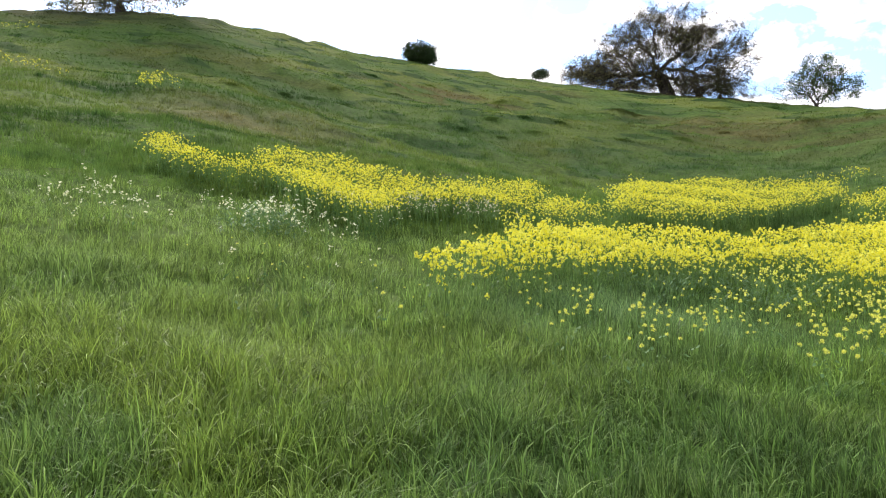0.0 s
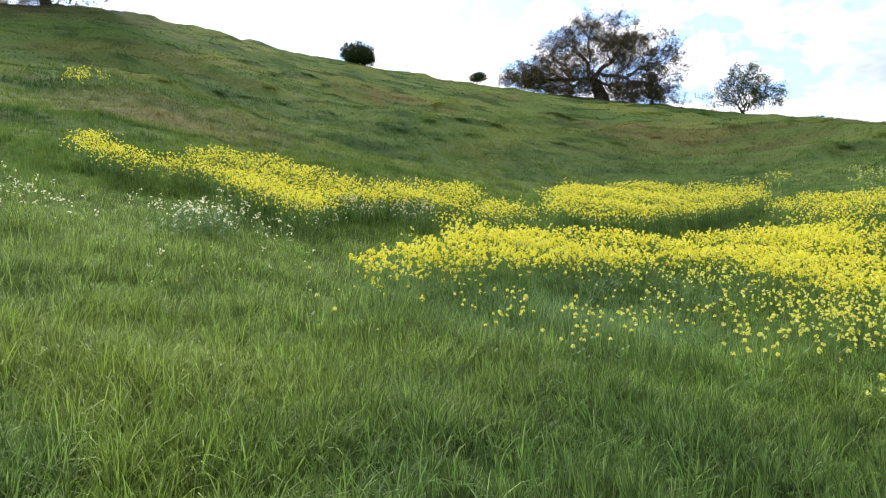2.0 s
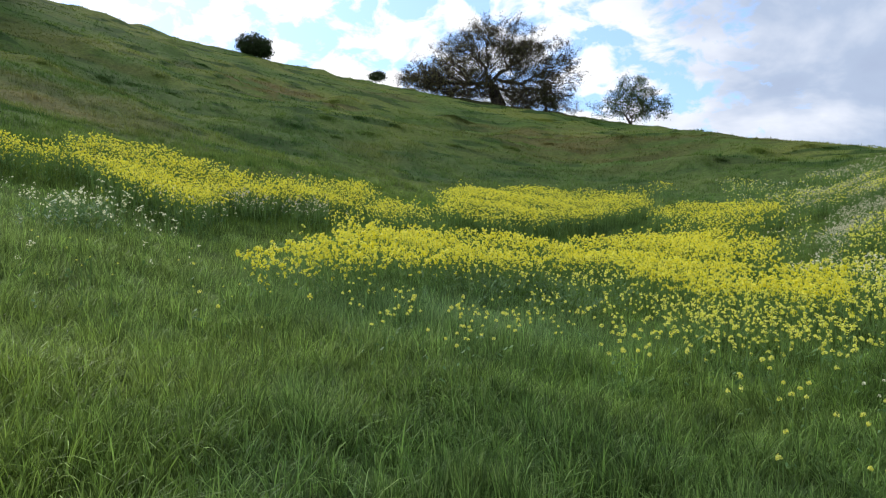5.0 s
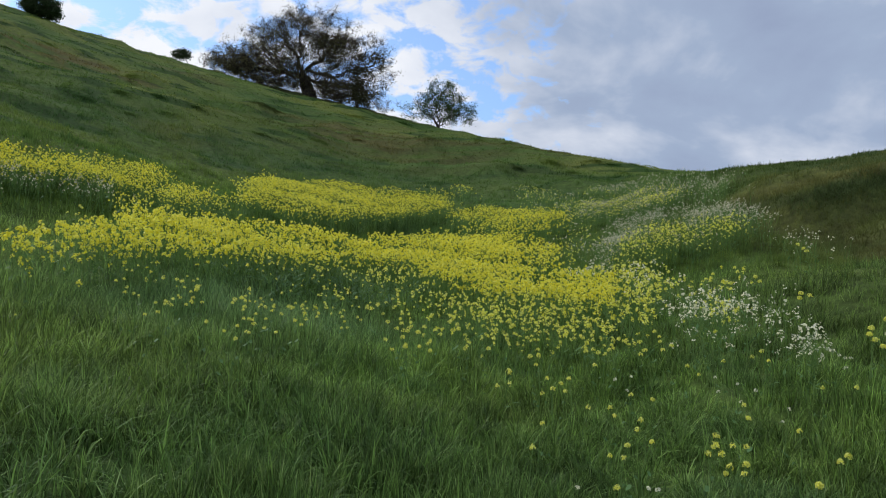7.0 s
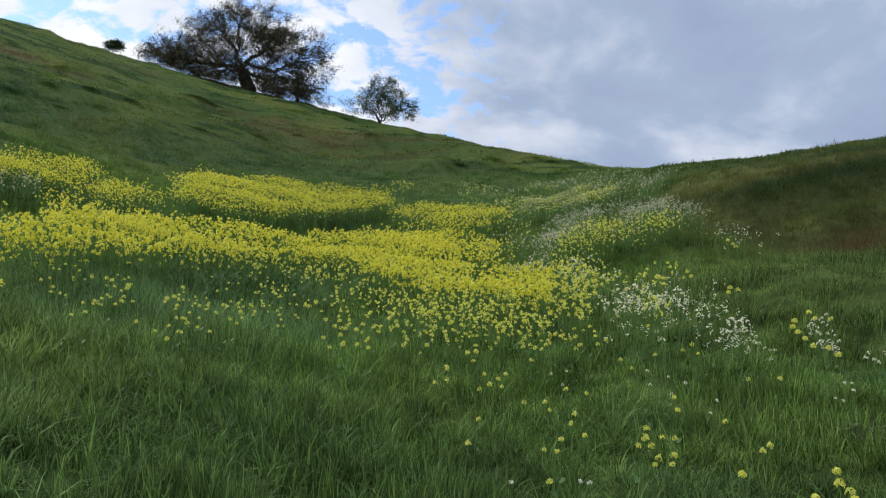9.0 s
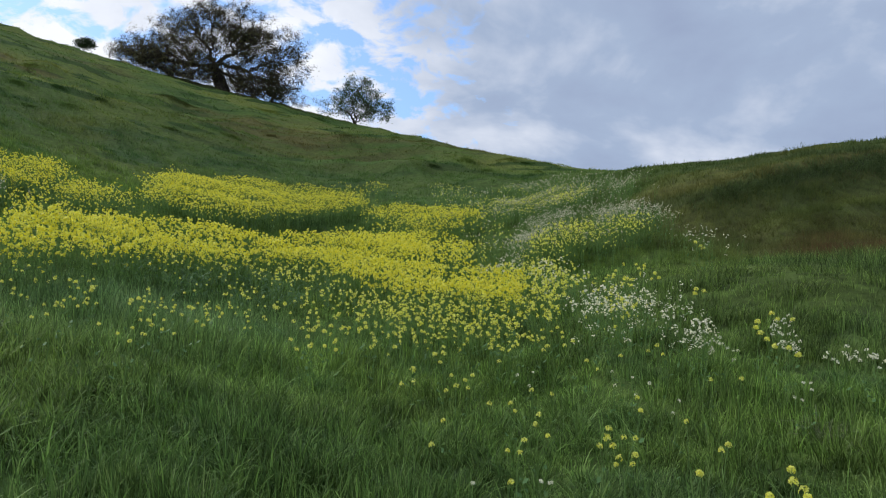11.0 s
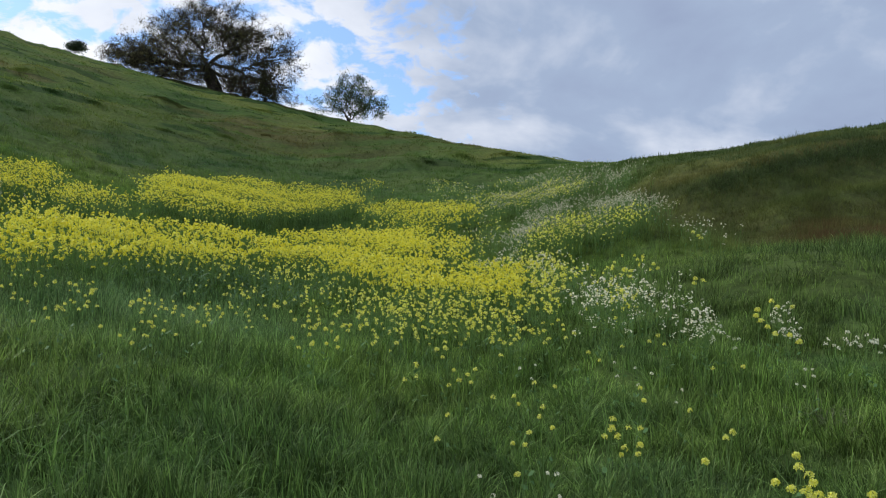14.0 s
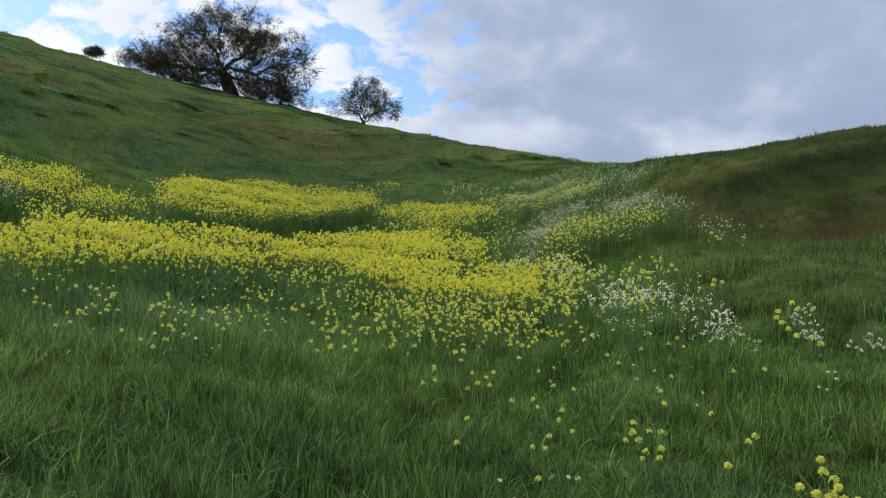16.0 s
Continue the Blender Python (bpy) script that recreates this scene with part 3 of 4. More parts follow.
def tussock(pile, x, y, across):
    """A low hummock of coarse grass on the hillside."""
    n = int(200 * across)
    a, off = rng.uniform(-np.pi, np.pi, n), np.minimum(.26 * across * np.abs(rng.normal(0, 1, n)), .7 * across)
    pile.add(*blades(x + off * np.sin(a), y + .8 * off * np.cos(a), .10 * across ** .5 * (1.5 - 1.7 * off / across) * rng.uniform(.7, 1.3, n), .045 * rng.uniform(.6, 1.3, n), rng.uniform(.3, 1.1, n), a, 2))


UPPER_TUSSOCKS = [(-27.1, 35.9, 2.0), (-26.2, 37.2, 2.0), (-24.3, 37.9, 1.3), (-31.2, 52.9, 1.6), (-25.8, 46.8, 1.2), (-21.6, 55.4, 2.2), (-16.2, 40.5, 1.8), (-13.4, 39.6, 1.5), (-12.9, 42.9, 1.3), (-12.4, 61.1, 2.7), (-7.0, 70.4, 3.6), (-2.5, 71.9, 2.6), (-6.3, 44.8, 2.0), (-9.2, 42.2, 1.6), (-4.6, 49.5, 1.5), (3.9, 59.7, 1.8), (-26.9, 31.2, 1.2), (-26.6, 40.2, 1.4), (-27.7, 56.0, 1.8), (-16.5, 37.1, 1.5), (0.0, 49.6, 1.5)]
BROW_TUSSOCKS = [(8.1, 42.7, 1.6), (5.8, 58.2, 1.9), (5.0, 42.4, 1.1), (10.1, 46.0, 1.7), (10.9, 45.4, 1.4), (11.2, 43.2, 1.6), (7.2, 44.2, 2.0), (-14.9, 42.3, 1.5), (-14.4, 37.3, 1.2), (-13.3, 60.9, 2.7), (-12.1, 61.0, 2.3)]
hummocks = Pile()
for x, y, across in UPPER_TUSSOCKS + BROW_TUSSOCKS:
    tussock(hummocks, x, y, across)
tagged(new("hill_tussocks", hummocks.mesh("hill_tussocks", tussock_mat)), "low coarse green tussocks dotted over the hillside", "grass", kind="stuff")

# ---- flowers ----
def inside(x, y, ring):
    hit = np.zeros(len(x), bool)
    for (x0, y0), (x1, y1) in zip(ring, ring[1:] + ring[:1]):
        cross = ((y0 > y) != (y1 > y)) & (x < (x1 - x0) * (y - y0) / (y1 - y0 + 1e-9) + x0)
        hit ^= cross
    return hit


def spread(ring, per_m2, feather=0.08, gaps=0.0):
    """Places in a patch of the plan, thinned by clumps, with a ragged edge."""
    xs, ys = zip(*ring)
    n = int(per_m2 * (max(xs) - min(xs)) * (max(ys) - min(ys)))
    x, y = rng.uniform(min(xs), max(xs), n), rng.uniform(min(ys), max(ys), n)
    keep = inside(x, y, ring)
    if gaps:
        keep &= soft_noise(x, y, 0.9, 31) + 0.8 * soft_noise(x, y, 0.35, 32) > rng.uniform(-1.0, 1.0, n) + gaps
    x, y = x[keep], y[keep]
    reach = 0.4 + 0.06 * np.hypot(x, y)
    reach *= np.where(rng.uniform(0, 1, len(x)) < .13, 2.6, 1.0)
    return x + rng.normal(0, feather, len(x)) * reach, y + rng.normal(0, feather, len(x)) * reach


def flower_heads(pile, centres, size, petals, flat=0.7, spray=1.0):
    """Domed clusters of small lozenge petals about each centre."""
    n = len(centres)
    d = rng.normal(0, 1, (n, petals, 3))
    d /= np.linalg.norm(d, axis=2, keepdims=True) + 1e-9
    d[..., 2] = np.where(rng.uniform(0, 1, (n, petals)) < 0.75, np.abs(d[..., 2]), d[..., 2])
    s = np.asarray(size)[:, None, None]
    c = centres[:, None, :] + d * s * np.array([1, 1, flat]) * rng.uniform(0.3, 0.9, (n, petals, 1)) * spray
    normal = d + rng.normal(0, 0.55, d.shape) + np.array([0, 0, 0.5])
    normal /= np.linalg.norm(normal, axis=2, keepdims=True) + 1e-9
    u = np.cross(normal, rng.normal(0, 1, d.shape))
    u /= np.linalg.norm(u, axis=2, keepdims=True) + 1e-9
    w = np.cross(normal, u)
    a = s * (1.5 / np.sqrt(petals)) * rng.uniform(0.8, 1.25, (n, petals, 1))
    q = np.stack([c - u * a, c - w * a * .95, c + u * a, c + w * a * .95], 2).reshape(-1, 3)
    pile.add(q, quads=np.arange(len(q)).reshape(-1, 4))


def stems(pile, x, y, z, heads, wide):
    n = len(x)
    a = rng.uniform(0, np.pi, n)
    side = np.stack([np.cos(a), np.sin(a), np.zeros(n)], 1) * np.reshape(wide, (-1, 1))
    root = np.stack([x, y, z], 1)
    mid = (root + heads) / 2 + rng.normal(0, 0.02, (n, 3))
    v = np.stack([root - side, root + side, mid - side * .8, mid + side * .8, heads - side * .5, heads + side * .5], 1).reshape(-1, 3)
    b = np.arange(n)[:, None] * 6
    pile.add(v, quads=np.concatenate([b + np.array([[0, 1, 3, 2]]), b + np.array([[2, 3, 5, 4]])]))


def stem_leaves(pile, x, y, z, tall, count, size):
    x, y, z, tall = (np.repeat(v, count) for v in (x, y, z, tall))
    n = len(x)
    a = rng.uniform(0, 2 * np.pi, n)
    out = np.stack([np.cos(a), np.sin(a), rng.uniform(-.1, .7, n)], 1)
    side = np.stack([-np.sin(a), np.cos(a), np.zeros(n)], 1)
    s = (size * rng.uniform(.6, 1.3, n))[:, None]
    c = np.stack([x, y, z + tall * rng.uniform(.1, .75, n)], 1)
    v = np.stack([c, c + out * s * .55 + side * s * .13, c + out * s, c + out * s * .55 - side * s * .13], 1).reshape(-1, 3)
    pile.add(v, quads=np.arange(len(v)).reshape(-1, 4))


def flower_patch(name, label, rings, mat, tall, size, spray=1.0, petals=1.0, category="wildflowers"):
    """A stand of flowers that nobody could count: heads on stems with leaves, in the given patches of the plan."""
    heads, green, leaves = Pile(), Pile(), Pile()
    for ring, per_m2, gaps in rings:
        x, y = spread(ring, per_m2, gaps=gaps)
        z = ground_height(x, y)
        n, r = len(x), np.hypot(x, y)
        h = tall * rng.uniform(0.86, 1.08, n) * (1 + 0.09 * soft_noise(x, y, 0.7, 33))
        stem_leaves(leaves, x, y, z, h, 3, 0.09)
        for k in range(3):
            sway = rng.normal(0, 0.075, (n, 2))
            top = np.stack([x + sway[:, 0], y + sway[:, 1], z + h - k * rng.uniform(0, .12, n)], 1)
            stems(green, x + sway[:, 0] * .5 * (k > 0), y + sway[:, 1] * .5 * (k > 0), z - .02 + .6 * h * (k > 0), top, 0.0018 + 0.00018 * r)
            s = size * rng.uniform(0.5, 1.25, n) * (1 if k == 0 else .85)
            for lo, hi, count in ((0, 8, 18), (8, 13, 11), (13, 20, 7), (20, 200, 5)):
                sel = (r >= lo) & (r < hi)
                if sel.any():
                    flower_heads(heads, top[sel], s[sel], max(4, int(count * petals)), 1.5, spray)
    ob = tagged(new(name, heads.mesh(name, mat)), label, category, kind="stuff")
    part("stems", green.mesh("stems", stem_mat), ob, "thin green stems")
    part("leaves", leaves.mesh("leaves", leaf_mat), ob, "dark green leaves")
    return ob


# the patches in plan
BAND_LEFT = [(-12.5, 11.8), (-13.2, 12.9), (-11.3, 11.6), (-10.3, 11.4), (-10.2, 12.0), (-10.4, 12.9), (-10.8, 14.1), (-10.3, 14.3), (-10.0, 15.2), (-9.2, 14.8), (-8.4, 14.7), (-7.8, 14.9), (-7.2, 15.4), (-6.9, 16.9), (-6.7, 18.9), (-6.2, 18.5), (-5.8, 16.8), (-5.7, 14.3), (-6.5, 13.8), (-6.9, 13.1), (-6.9, 12.2), (-6.5, 11.2), (-6.3, 10.3), (-6.7, 10.2), (-7.2, 10.3), (-7.7, 10.5), (-8.5, 11.2), (-9.6, 12.0), (-9.7, 11.3), (-9.9, 10.7), (-10.2, 10.5), (-10.8, 10.6)]
PALE = [(-6.9, 12.2), (-6.8, 13.0), (-6.4, 13.6), (-5.7, 14.2), (-5.4, 13.8), (-5.8, 12.8), (-6.3, 12.1)]
DRY_STEMS = [(-8.6, 15.1), (-8.2, 15.7), (-7.7, 18.9), (-7.5, 18.4), (-7.9, 15.0)]
GAP = [(-5.3, 16.0), (-5.5, 17.8), (-5.1, 18.9), (-4.7, 17.8), (-4.6, 15.7), (-4.7, 14.2)]
GAP_THIN = [(-5.6, 14.3), (-5.6, 17.0), (-4.7, 18.3), (-4.0, 15.5), (-4.3, 12.9), (-4.3, 10.9)]
BAND_RIGHT = [(-4.6, 19.1), (-5.0, 21.3), (-5.7, 26.7), (-5.4, 28.6), (-4.3, 29.2), (-3.0, 30.7), (-1.9, 30.3), (-0.3, 30.4), (0.7, 30.7), (0.8, 27.0), (-0.1, 24.6), (-0.9, 23.7), (-1.6, 21.5), (-2.2, 19.5), (-2.7, 19.1), (-3.2, 18.2), (-4.0, 18.8), (-4.1, 17.3)]
WISP = [(0.9, 30.3), (1.3, 32.9), (2.0, 33.2), (1.9, 30.2)]
BAND_TAIL = [(0.9, 25.1), (1.9, 26.8), (3.1, 25.7), (4.1, 23.9), (4.0, 21.0), (3.4, 20.1), (2.3, 19.6), (1.5, 20.8)]
MAIN_LEFT = [(-3.5, 6.5), (-3.6, 7.2), (-3.9, 8.9), (-3.9, 9.9), (-4.1, 11.3), (-3.9, 12.8), (-3.7, 13.8), (-2.8, 14.5), (-2.0, 15.9), (-1.4, 16.3), (-1.1, 13.2), (-1.5, 11.9), (-2.1, 10.5), (-2.4, 8.6), (-2.8, 8.1), (-3.4, 8.3), (-3.1, 7.0), (-3.0, 6.3)]
MAIN_RIGHT = [(-1.4, 16.3), (-0.5, 17.6), (-0.0, 18.8), (0.7, 19.9), (1.4, 19.7), (2.2, 18.8), (1.8, 14.4), (1.8, 11.7), (2.3, 11.7), (2.7, 11.8), (2.8, 11.0), (2.4, 9.0), (2.1, 8.4), (1.8, 9.1), (1.4, 9.8), (0.8, 10.0), (0.4, 10.8), (0.0, 12.4), (-0.4, 13.4), (-1.1, 13.2)]
MAIN_THIN = [(0.6, 21.2), (2.3, 20.0), (3.1, 18.2), (2.7, 14.2), (2.7, 13.4), (1.8, 12.0), (1.8, 14.5), (2.2, 18.8), (1.4, 19.7)]
MAIN_FRONT = [(-2.8, 7.6), (-2.2, 8.3), (-1.6, 11.5), (-1.0, 12.6), (0.0, 11.7), (0.3, 9.7), (-0.2, 9.4), (-0.8, 10.1), (-1.9, 9.5), (-2.6, 7.6)]
FRINGE = [(0.4, 10.5), (0.8, 9.7), (1.5, 9.4), (2.3, 8.6), (1.9, 6.8), (1.6, 6.6), (1.1, 7.2), (0.6, 7.5), (0.3, 8.7)]
SCATTER = [(-2.6, 6.6), (-1.6, 8.6), (-0.6, 9.0), (0.5, 7.6), (1.6, 6.4), (1.9, 5.9), (1.2, 5.6), (0.4, 5.6), (-0.6, 6.2), (-1.6, 5.7)]
END_MIX = [(3.4, 13.3), (3.6, 11.5), (2.9, 9.1), (2.2, 6.9), (2.0, 7.4), (2.8, 10.8)]
WHITE = [(2.9, 9.0), (3.2, 8.9), (3.3, 8.3), (3.5, 8.1), (3.9, 8.0), (3.8, 7.5), (3.7, 6.7), (3.2, 5.9), (2.9, 5.5), (3.0, 5.9), (2.6, 6.1), (2.6, 6.7), (2.3, 6.8), (2.4, 7.4)]
WHITE_EAST = [(3.4, 8.0), (3.9, 8.0), (3.8, 7.5), (3.7, 6.7), (3.2, 5.9), (2.9, 5.5), (3.0, 5.9), (2.8, 6.3), (3.2, 7.2)]
WHITE_BACK = [(2.5, 13.6), (3.1, 13.8), (3.6, 13.2), (3.2, 9.0), (3.0, 8.5), (2.6, 9.4), (2.9, 11.1), (2.7, 12.0), (2.3, 11.8)]
YELLOW_BACK = [(3.3, 9.4), (3.7, 9.4), (3.9, 8.7), (3.6, 8.1), (3.2, 8.7)]
YELLOW_IN = [(3.1, 8.5), (3.4, 8.2), (2.8, 6.8), (2.5, 6.8)]
MOUND_RIM = [(3.1, 13.8), (3.6, 15.4), (4.7, 19.1), (5.4, 20.2), (6.0, 20.2), (6.3, 18.8), (6.7, 17.7), (7.0, 17.1), (6.3, 14.0), (6.1, 13.7), (5.8, 14.2), (5.5, 14.6), (6.0, 17.6), (5.5, 18.4), (4.0, 14.7), (3.7, 14.3), (3.3, 13.5)]
MOUND_YELLOW = [(3.7, 14.5), (4.5, 14.9), (5.1, 14.6), (5.9, 14.1), (5.9, 13.6), (5.6, 13.5), (5.0, 13.7), (4.3, 13.8), (3.8, 14.0)]
MOUND_FRONT = [(3.7, 14.5), (4.3, 13.8), (5.0, 13.7), (4.9, 13.2), (4.1, 13.2), (3.6, 13.6), (3.3, 13.6)]
UPPER_MIX = [(5.5, 26.7), (6.3, 29.0), (7.1, 26.6), (7.9, 22.9), (7.2, 20.7), (6.2, 20.8), (5.5, 21.3), (5.0, 23.4)]
CREST_PALE = [(6.3, 28.7), (7.3, 27.5), (8.0, 25.7), (8.7, 23.6), (7.7, 18.9), (7.6, 18.2), (7.4, 19.2), (7.5, 23.0), (6.8, 25.8)]
SIDE_DOTS = [(4.1, 34.2), (5.8, 27.3), (4.1, 18.0), (2.8, 14.1), (3.2, 18.2), (3.5, 25.9)]
KNOLL_PALE = [(6.1, 13.2), (6.7, 13.4), (5.4, 10.1), (5.0, 9.4), (5.8, 12.2)]
WHITE_LEFT = [(-9.1, 6.8), (-9.2, 8.0), (-7.7, 6.9), (-7.1, 7.2), (-6.6, 6.7), (-7.1, 6.2), (-7.7, 6.1), (-7.9, 5.9)]
WHITE_CLUMP = [(-6.8, 6.9), (-6.8, 7.2), (-6.9, 7.8), (-6.2, 7.0), (-6.2, 6.6), (-6.4, 6.6)]
WHITE_WEEDS = [(-6.9, 7.0), (-7.5, 8.5), (-7.1, 8.5), (-8.0, 10.2), (-7.3, 10.5), (-6.7, 11.8), (-5.6, 9.7), (-5.7, 8.0), (-5.9, 7.1), (-6.2, 7.0), (-6.5, 6.6)]
WHITE_SPARSE = [(-5.8, 5.8), (-5.7, 9.9), (-3.9, 6.7), (-4.1, 5.6), (-4.8, 5.1)]
HILL_A = [(-27.2, 25.3), (-28.2, 27.3), (-26.9, 27.2), (-25.3, 24.8), (-25.9, 24.2)]
HILL_B = [(-37.6, 25.9), (-36.5, 26.1), (-31.8, 24.4), (-29.0, 23.4), (-29.7, 22.8), (-35.4, 24.4)]
HILL_C = [(-54.4, 37.3), (-51.3, 38.5), (-48.0, 35.5), (-51.1, 35.0)]
LUSH = [(-3.2, 11.9), (-2.2, 14.0), (-0.8, 14.2), (0.2, 11.6), (-0.6, 10.3), (-1.6, 10.3), (-2.6, 10.1)]
LUSH_LEFT = [(-7.4, 8.3), (-8.0, 9.6), (-7.5, 10.0), (-7.0, 9.9), (-6.6, 8.5), (-6.4, 7.3)]
STRAYS = [(-5.4, 5.5), (-5.6, 7.8), (-5.2, 10.2), (-4.6, 11.4), (-3.0, 5.6), (-3.5, 5.1), (-4.1, 4.7)]
flower_patch("far_mustard_band", "dense band of yellow mustard flowers on the slope", [(BAND_LEFT, 190, -0.5), (GAP, 100, -0.1), (GAP_THIN, 42, 0.1)], yellow_mat, .60, .0235)
flower_patch("middle_mustard_band", "yellow mustard flowers in a long far band", [(BAND_RIGHT, 125, -0.4), (BAND_TAIL, 115, -0.3), (WISP, 30, 0.05)], yellow_mat, .62, .0265)
flower_patch("main_mustard_band", "broad thick drift of bright yellow mustard flowers", [(MAIN_LEFT, 100, -0.5), (MAIN_RIGHT, 112, -0.55), (MAIN_THIN, 56, -0.15)], yellow_mat, .62, .0325)
flower_patch("fringe_mustard", "loose yellow mustard flowers along the edge of the drift", [(MAIN_FRONT, 42, -0.05), (FRINGE, 44, -0.1), (END_MIX, 30, 0.0), (SCATTER, 5, 0.1), (WHITE_BACK, 26, 0.0), (YELLOW_BACK, 9, 0.0), (YELLOW_IN, 24, 0.0)], lemon_mat, .57, .026)
flower_patch("mound_mustard", "yellow mustard flowers on a grassy mound", [(MOUND_YELLOW, 190, -0.25), (MOUND_FRONT, 60, 0.0), (UPPER_MIX, 50, 0.05), (SIDE_DOTS, 12, 0.1)], lemon_mat, .59, .0225)
flower_patch("hill_mustard", "small yellow flower patches on the hillside", [(HILL_A, 20, 0.0), (HILL_B, 9, 0.1), (HILL_C, 3, 0.3)], yellow_mat, .40, .038)
flower_patch("white_radish_drift", "loose drift of small white wild radish flowers", [(WHITE, 70, 0.15), (WHITE_EAST, 46, -0.3), (WHITE_BACK, 30, 0.1), (SIDE_DOTS, 3, 0.2), (KNOLL_PALE, 6, 0.2)], white_mat, .60, .019, 2.5, 0.4)
flower_patch("bank_radish", "small white wild radish flowers dotted along a bank", [(WHITE_LEFT, 24, 0.2), (WHITE_CLUMP, 22, 0.1), (WHITE_WEEDS, 30, 0.1), (WHITE_SPARSE, 2.2, 0.2)], cream_mat, .51, .020, 2.4, 0.4)
flower_patch("faded_flower_mound", "faded greyish-white flowers and seed heads on the mound", [(MOUND_RIM, 165, -0.1), (MOUND_YELLOW, 26, 0.0), (CREST_PALE, 120, 0.1), (UPPER_MIX, 60, 0.1), (PALE, 110, -0.1), (SIDE_DOTS, 8, 0.2), (KNOLL_PALE, 14, 0.2)], pale_mat, .57, .017, 2.2, 0.6)
flower_patch("dry_stem_strip", "strip of dry pinkish-grey flower stems behind the mustard", [(DRY_STEMS, 26, 0.0)], dry_mat, .52, .014, 2.2, 0.5, "dry stems")


def weed_patch(name, label, ring, per_m2, tall, size):
    """Leafy weeds without flowers: thin stems set with many leaves."""
    x, y = spread(ring, per_m2)
    z, h = ground_height(x, y), tall * rng.uniform(.6, 1.15, len(x))
    green, leaves = Pile(), Pile()
    top = np.stack([x + rng.normal(0, .04, len(x)), y + rng.normal(0, .04, len(x)), z + h], 1)
    stems(green, x, y, z - .02, top, .003)
    stem_leaves(leaves, x, y, z, h * 1.25, 12, size)
    ob = tagged(new(name, leaves.mesh(name, herb_mat)), label, "weeds", kind="stuff")
    part("stems", green.mesh("stems", stem_mat), ob, "thin green stems")


weed_patch("leafy_weeds", "lush leafy green weeds in front of the mustard", LUSH, 34, .40, .085)
weed_patch("dark_weeds", "dense leafy weed clump beside white flowers", LUSH_LEFT, 40, .42, .10)
# ---- trees and bushes ----
def tube(pile, points, radii, sides):
    """A tapered round limb along points."""
    points, radii = np.asarray(points), np.asarray(radii)
    way = np.gradient(points, axis=0)
    way /= np.linalg.norm(way, axis=1, keepdims=True) + 1e-9
    ref = np.where(np.abs(way[:, 2:3]) > 0.9, np.array([[1.0, 0, 0]]), np.array([[0, 0, 1.0]]))
    u = np.cross(way, ref)
    u /= np.linalg.norm(u, axis=1, keepdims=True) + 1e-9
    w = np.cross(way, u)
    a = np.arange(sides) * 2 * np.pi / sides
    v = points[:, None] + (u[:, None] * np.cos(a)[None, :, None] + w[:, None] * np.sin(a)[None, :, None]) * radii[:, None, None]
    i, j = np.meshgrid(np.arange(len(points) - 1), np.arange(sides), indexing="ij")
    k = (j + 1) % sides
    pile.add(v.reshape(-1, 3), quads=np.stack([i * sides + j, i * sides + k, (i + 1) * sides + k, (i + 1) * sides + j], -1).reshape(-1, 4))


def limb(pile, a, b, r0, r1, heading, wander):
    """A crooked limb from a to b that leaves a along heading."""
    n = 6 if r0 > 0.1 else 4 if r0 > .02 else 3
    gap = np.linalg.norm(b - a)
    u = np.linspace(0, 1, n)[:, None]
    pull = a + heading * gap * 0.45
    pts = (1 - u) ** 2 * a + 2 * u * (1 - u) * pull + u**2 * b
    pts[1:-1] += rng.normal(0, wander * gap, (n - 2, 3))
    tube(pile, pts, np.linspace(r0, r1, n), 7 if r0 > 0.12 else 4 if r0 > 0.05 else 3)
    end = pts[-1] - pts[-2]
    return end / (np.linalg.norm(end) + 1e-9)


def grow(pile, at, heading, tips, thick, reach, wander):
    """Branches from one fork to all the twig tips in its share of the crown."""
    if len(tips) <= 2:
        for tip in tips:
            limb(pile, at, tip, thick * 1.0, thick * .6, heading * .5, wander)
        return
    k = 2 if len(tips) < 9 else int(rng.integers(2, 4)) if len(tips) < 500 else 7
    seeds = tips[rng.choice(len(tips), k, replace=False)]
    for _ in range(4):
        share = np.argmin(((tips[:, None] - seeds[None]) ** 2).sum(2), 1)
        seeds = np.array([tips[share == i].mean(0) if (share == i).any() else seeds[i] for i in range(k)])
    for i in range(k):
        some = tips[share == i]
        if not len(some):
            continue
        goal = at + (seeds[i] - at) * reach * rng.uniform(.8, 1.15)
        width = thick * len(some) ** .47
        then = limb(pile, at, goal, width, width * .8, heading, wander)
        grow(pile, goal, then, some, thick, reach, wander)


def crown_tips(n, lobes, hollow=0.35, clump=0.0):
    """Twig tips spread through a crown made of round lobes, more of them near its skin."""
    if clump:
        some = crown_tips(max(12, n // 5), lobes, hollow)
        return some[rng.integers(0, len(some), n)] + rng.normal(0, clump, (n, 3)) * [1, 1, .75]
    share = np.array([l[3] * l[4] * l[5] for l in lobes]) ** .75
    pick = rng.choice(len(lobes), n, p=share / share.sum())
    d = rng.normal(0, 1, (n, 3))
    d /= np.linalg.norm(d, axis=1, keepdims=True)
    lobes = np.array(lobes)[pick]
    return lobes[:, :3] + d * lobes[:, 3:6] * rng.uniform(hollow, 1, (n, 1)) ** .5 * rng.uniform(.82, 1.12, (n, 1))


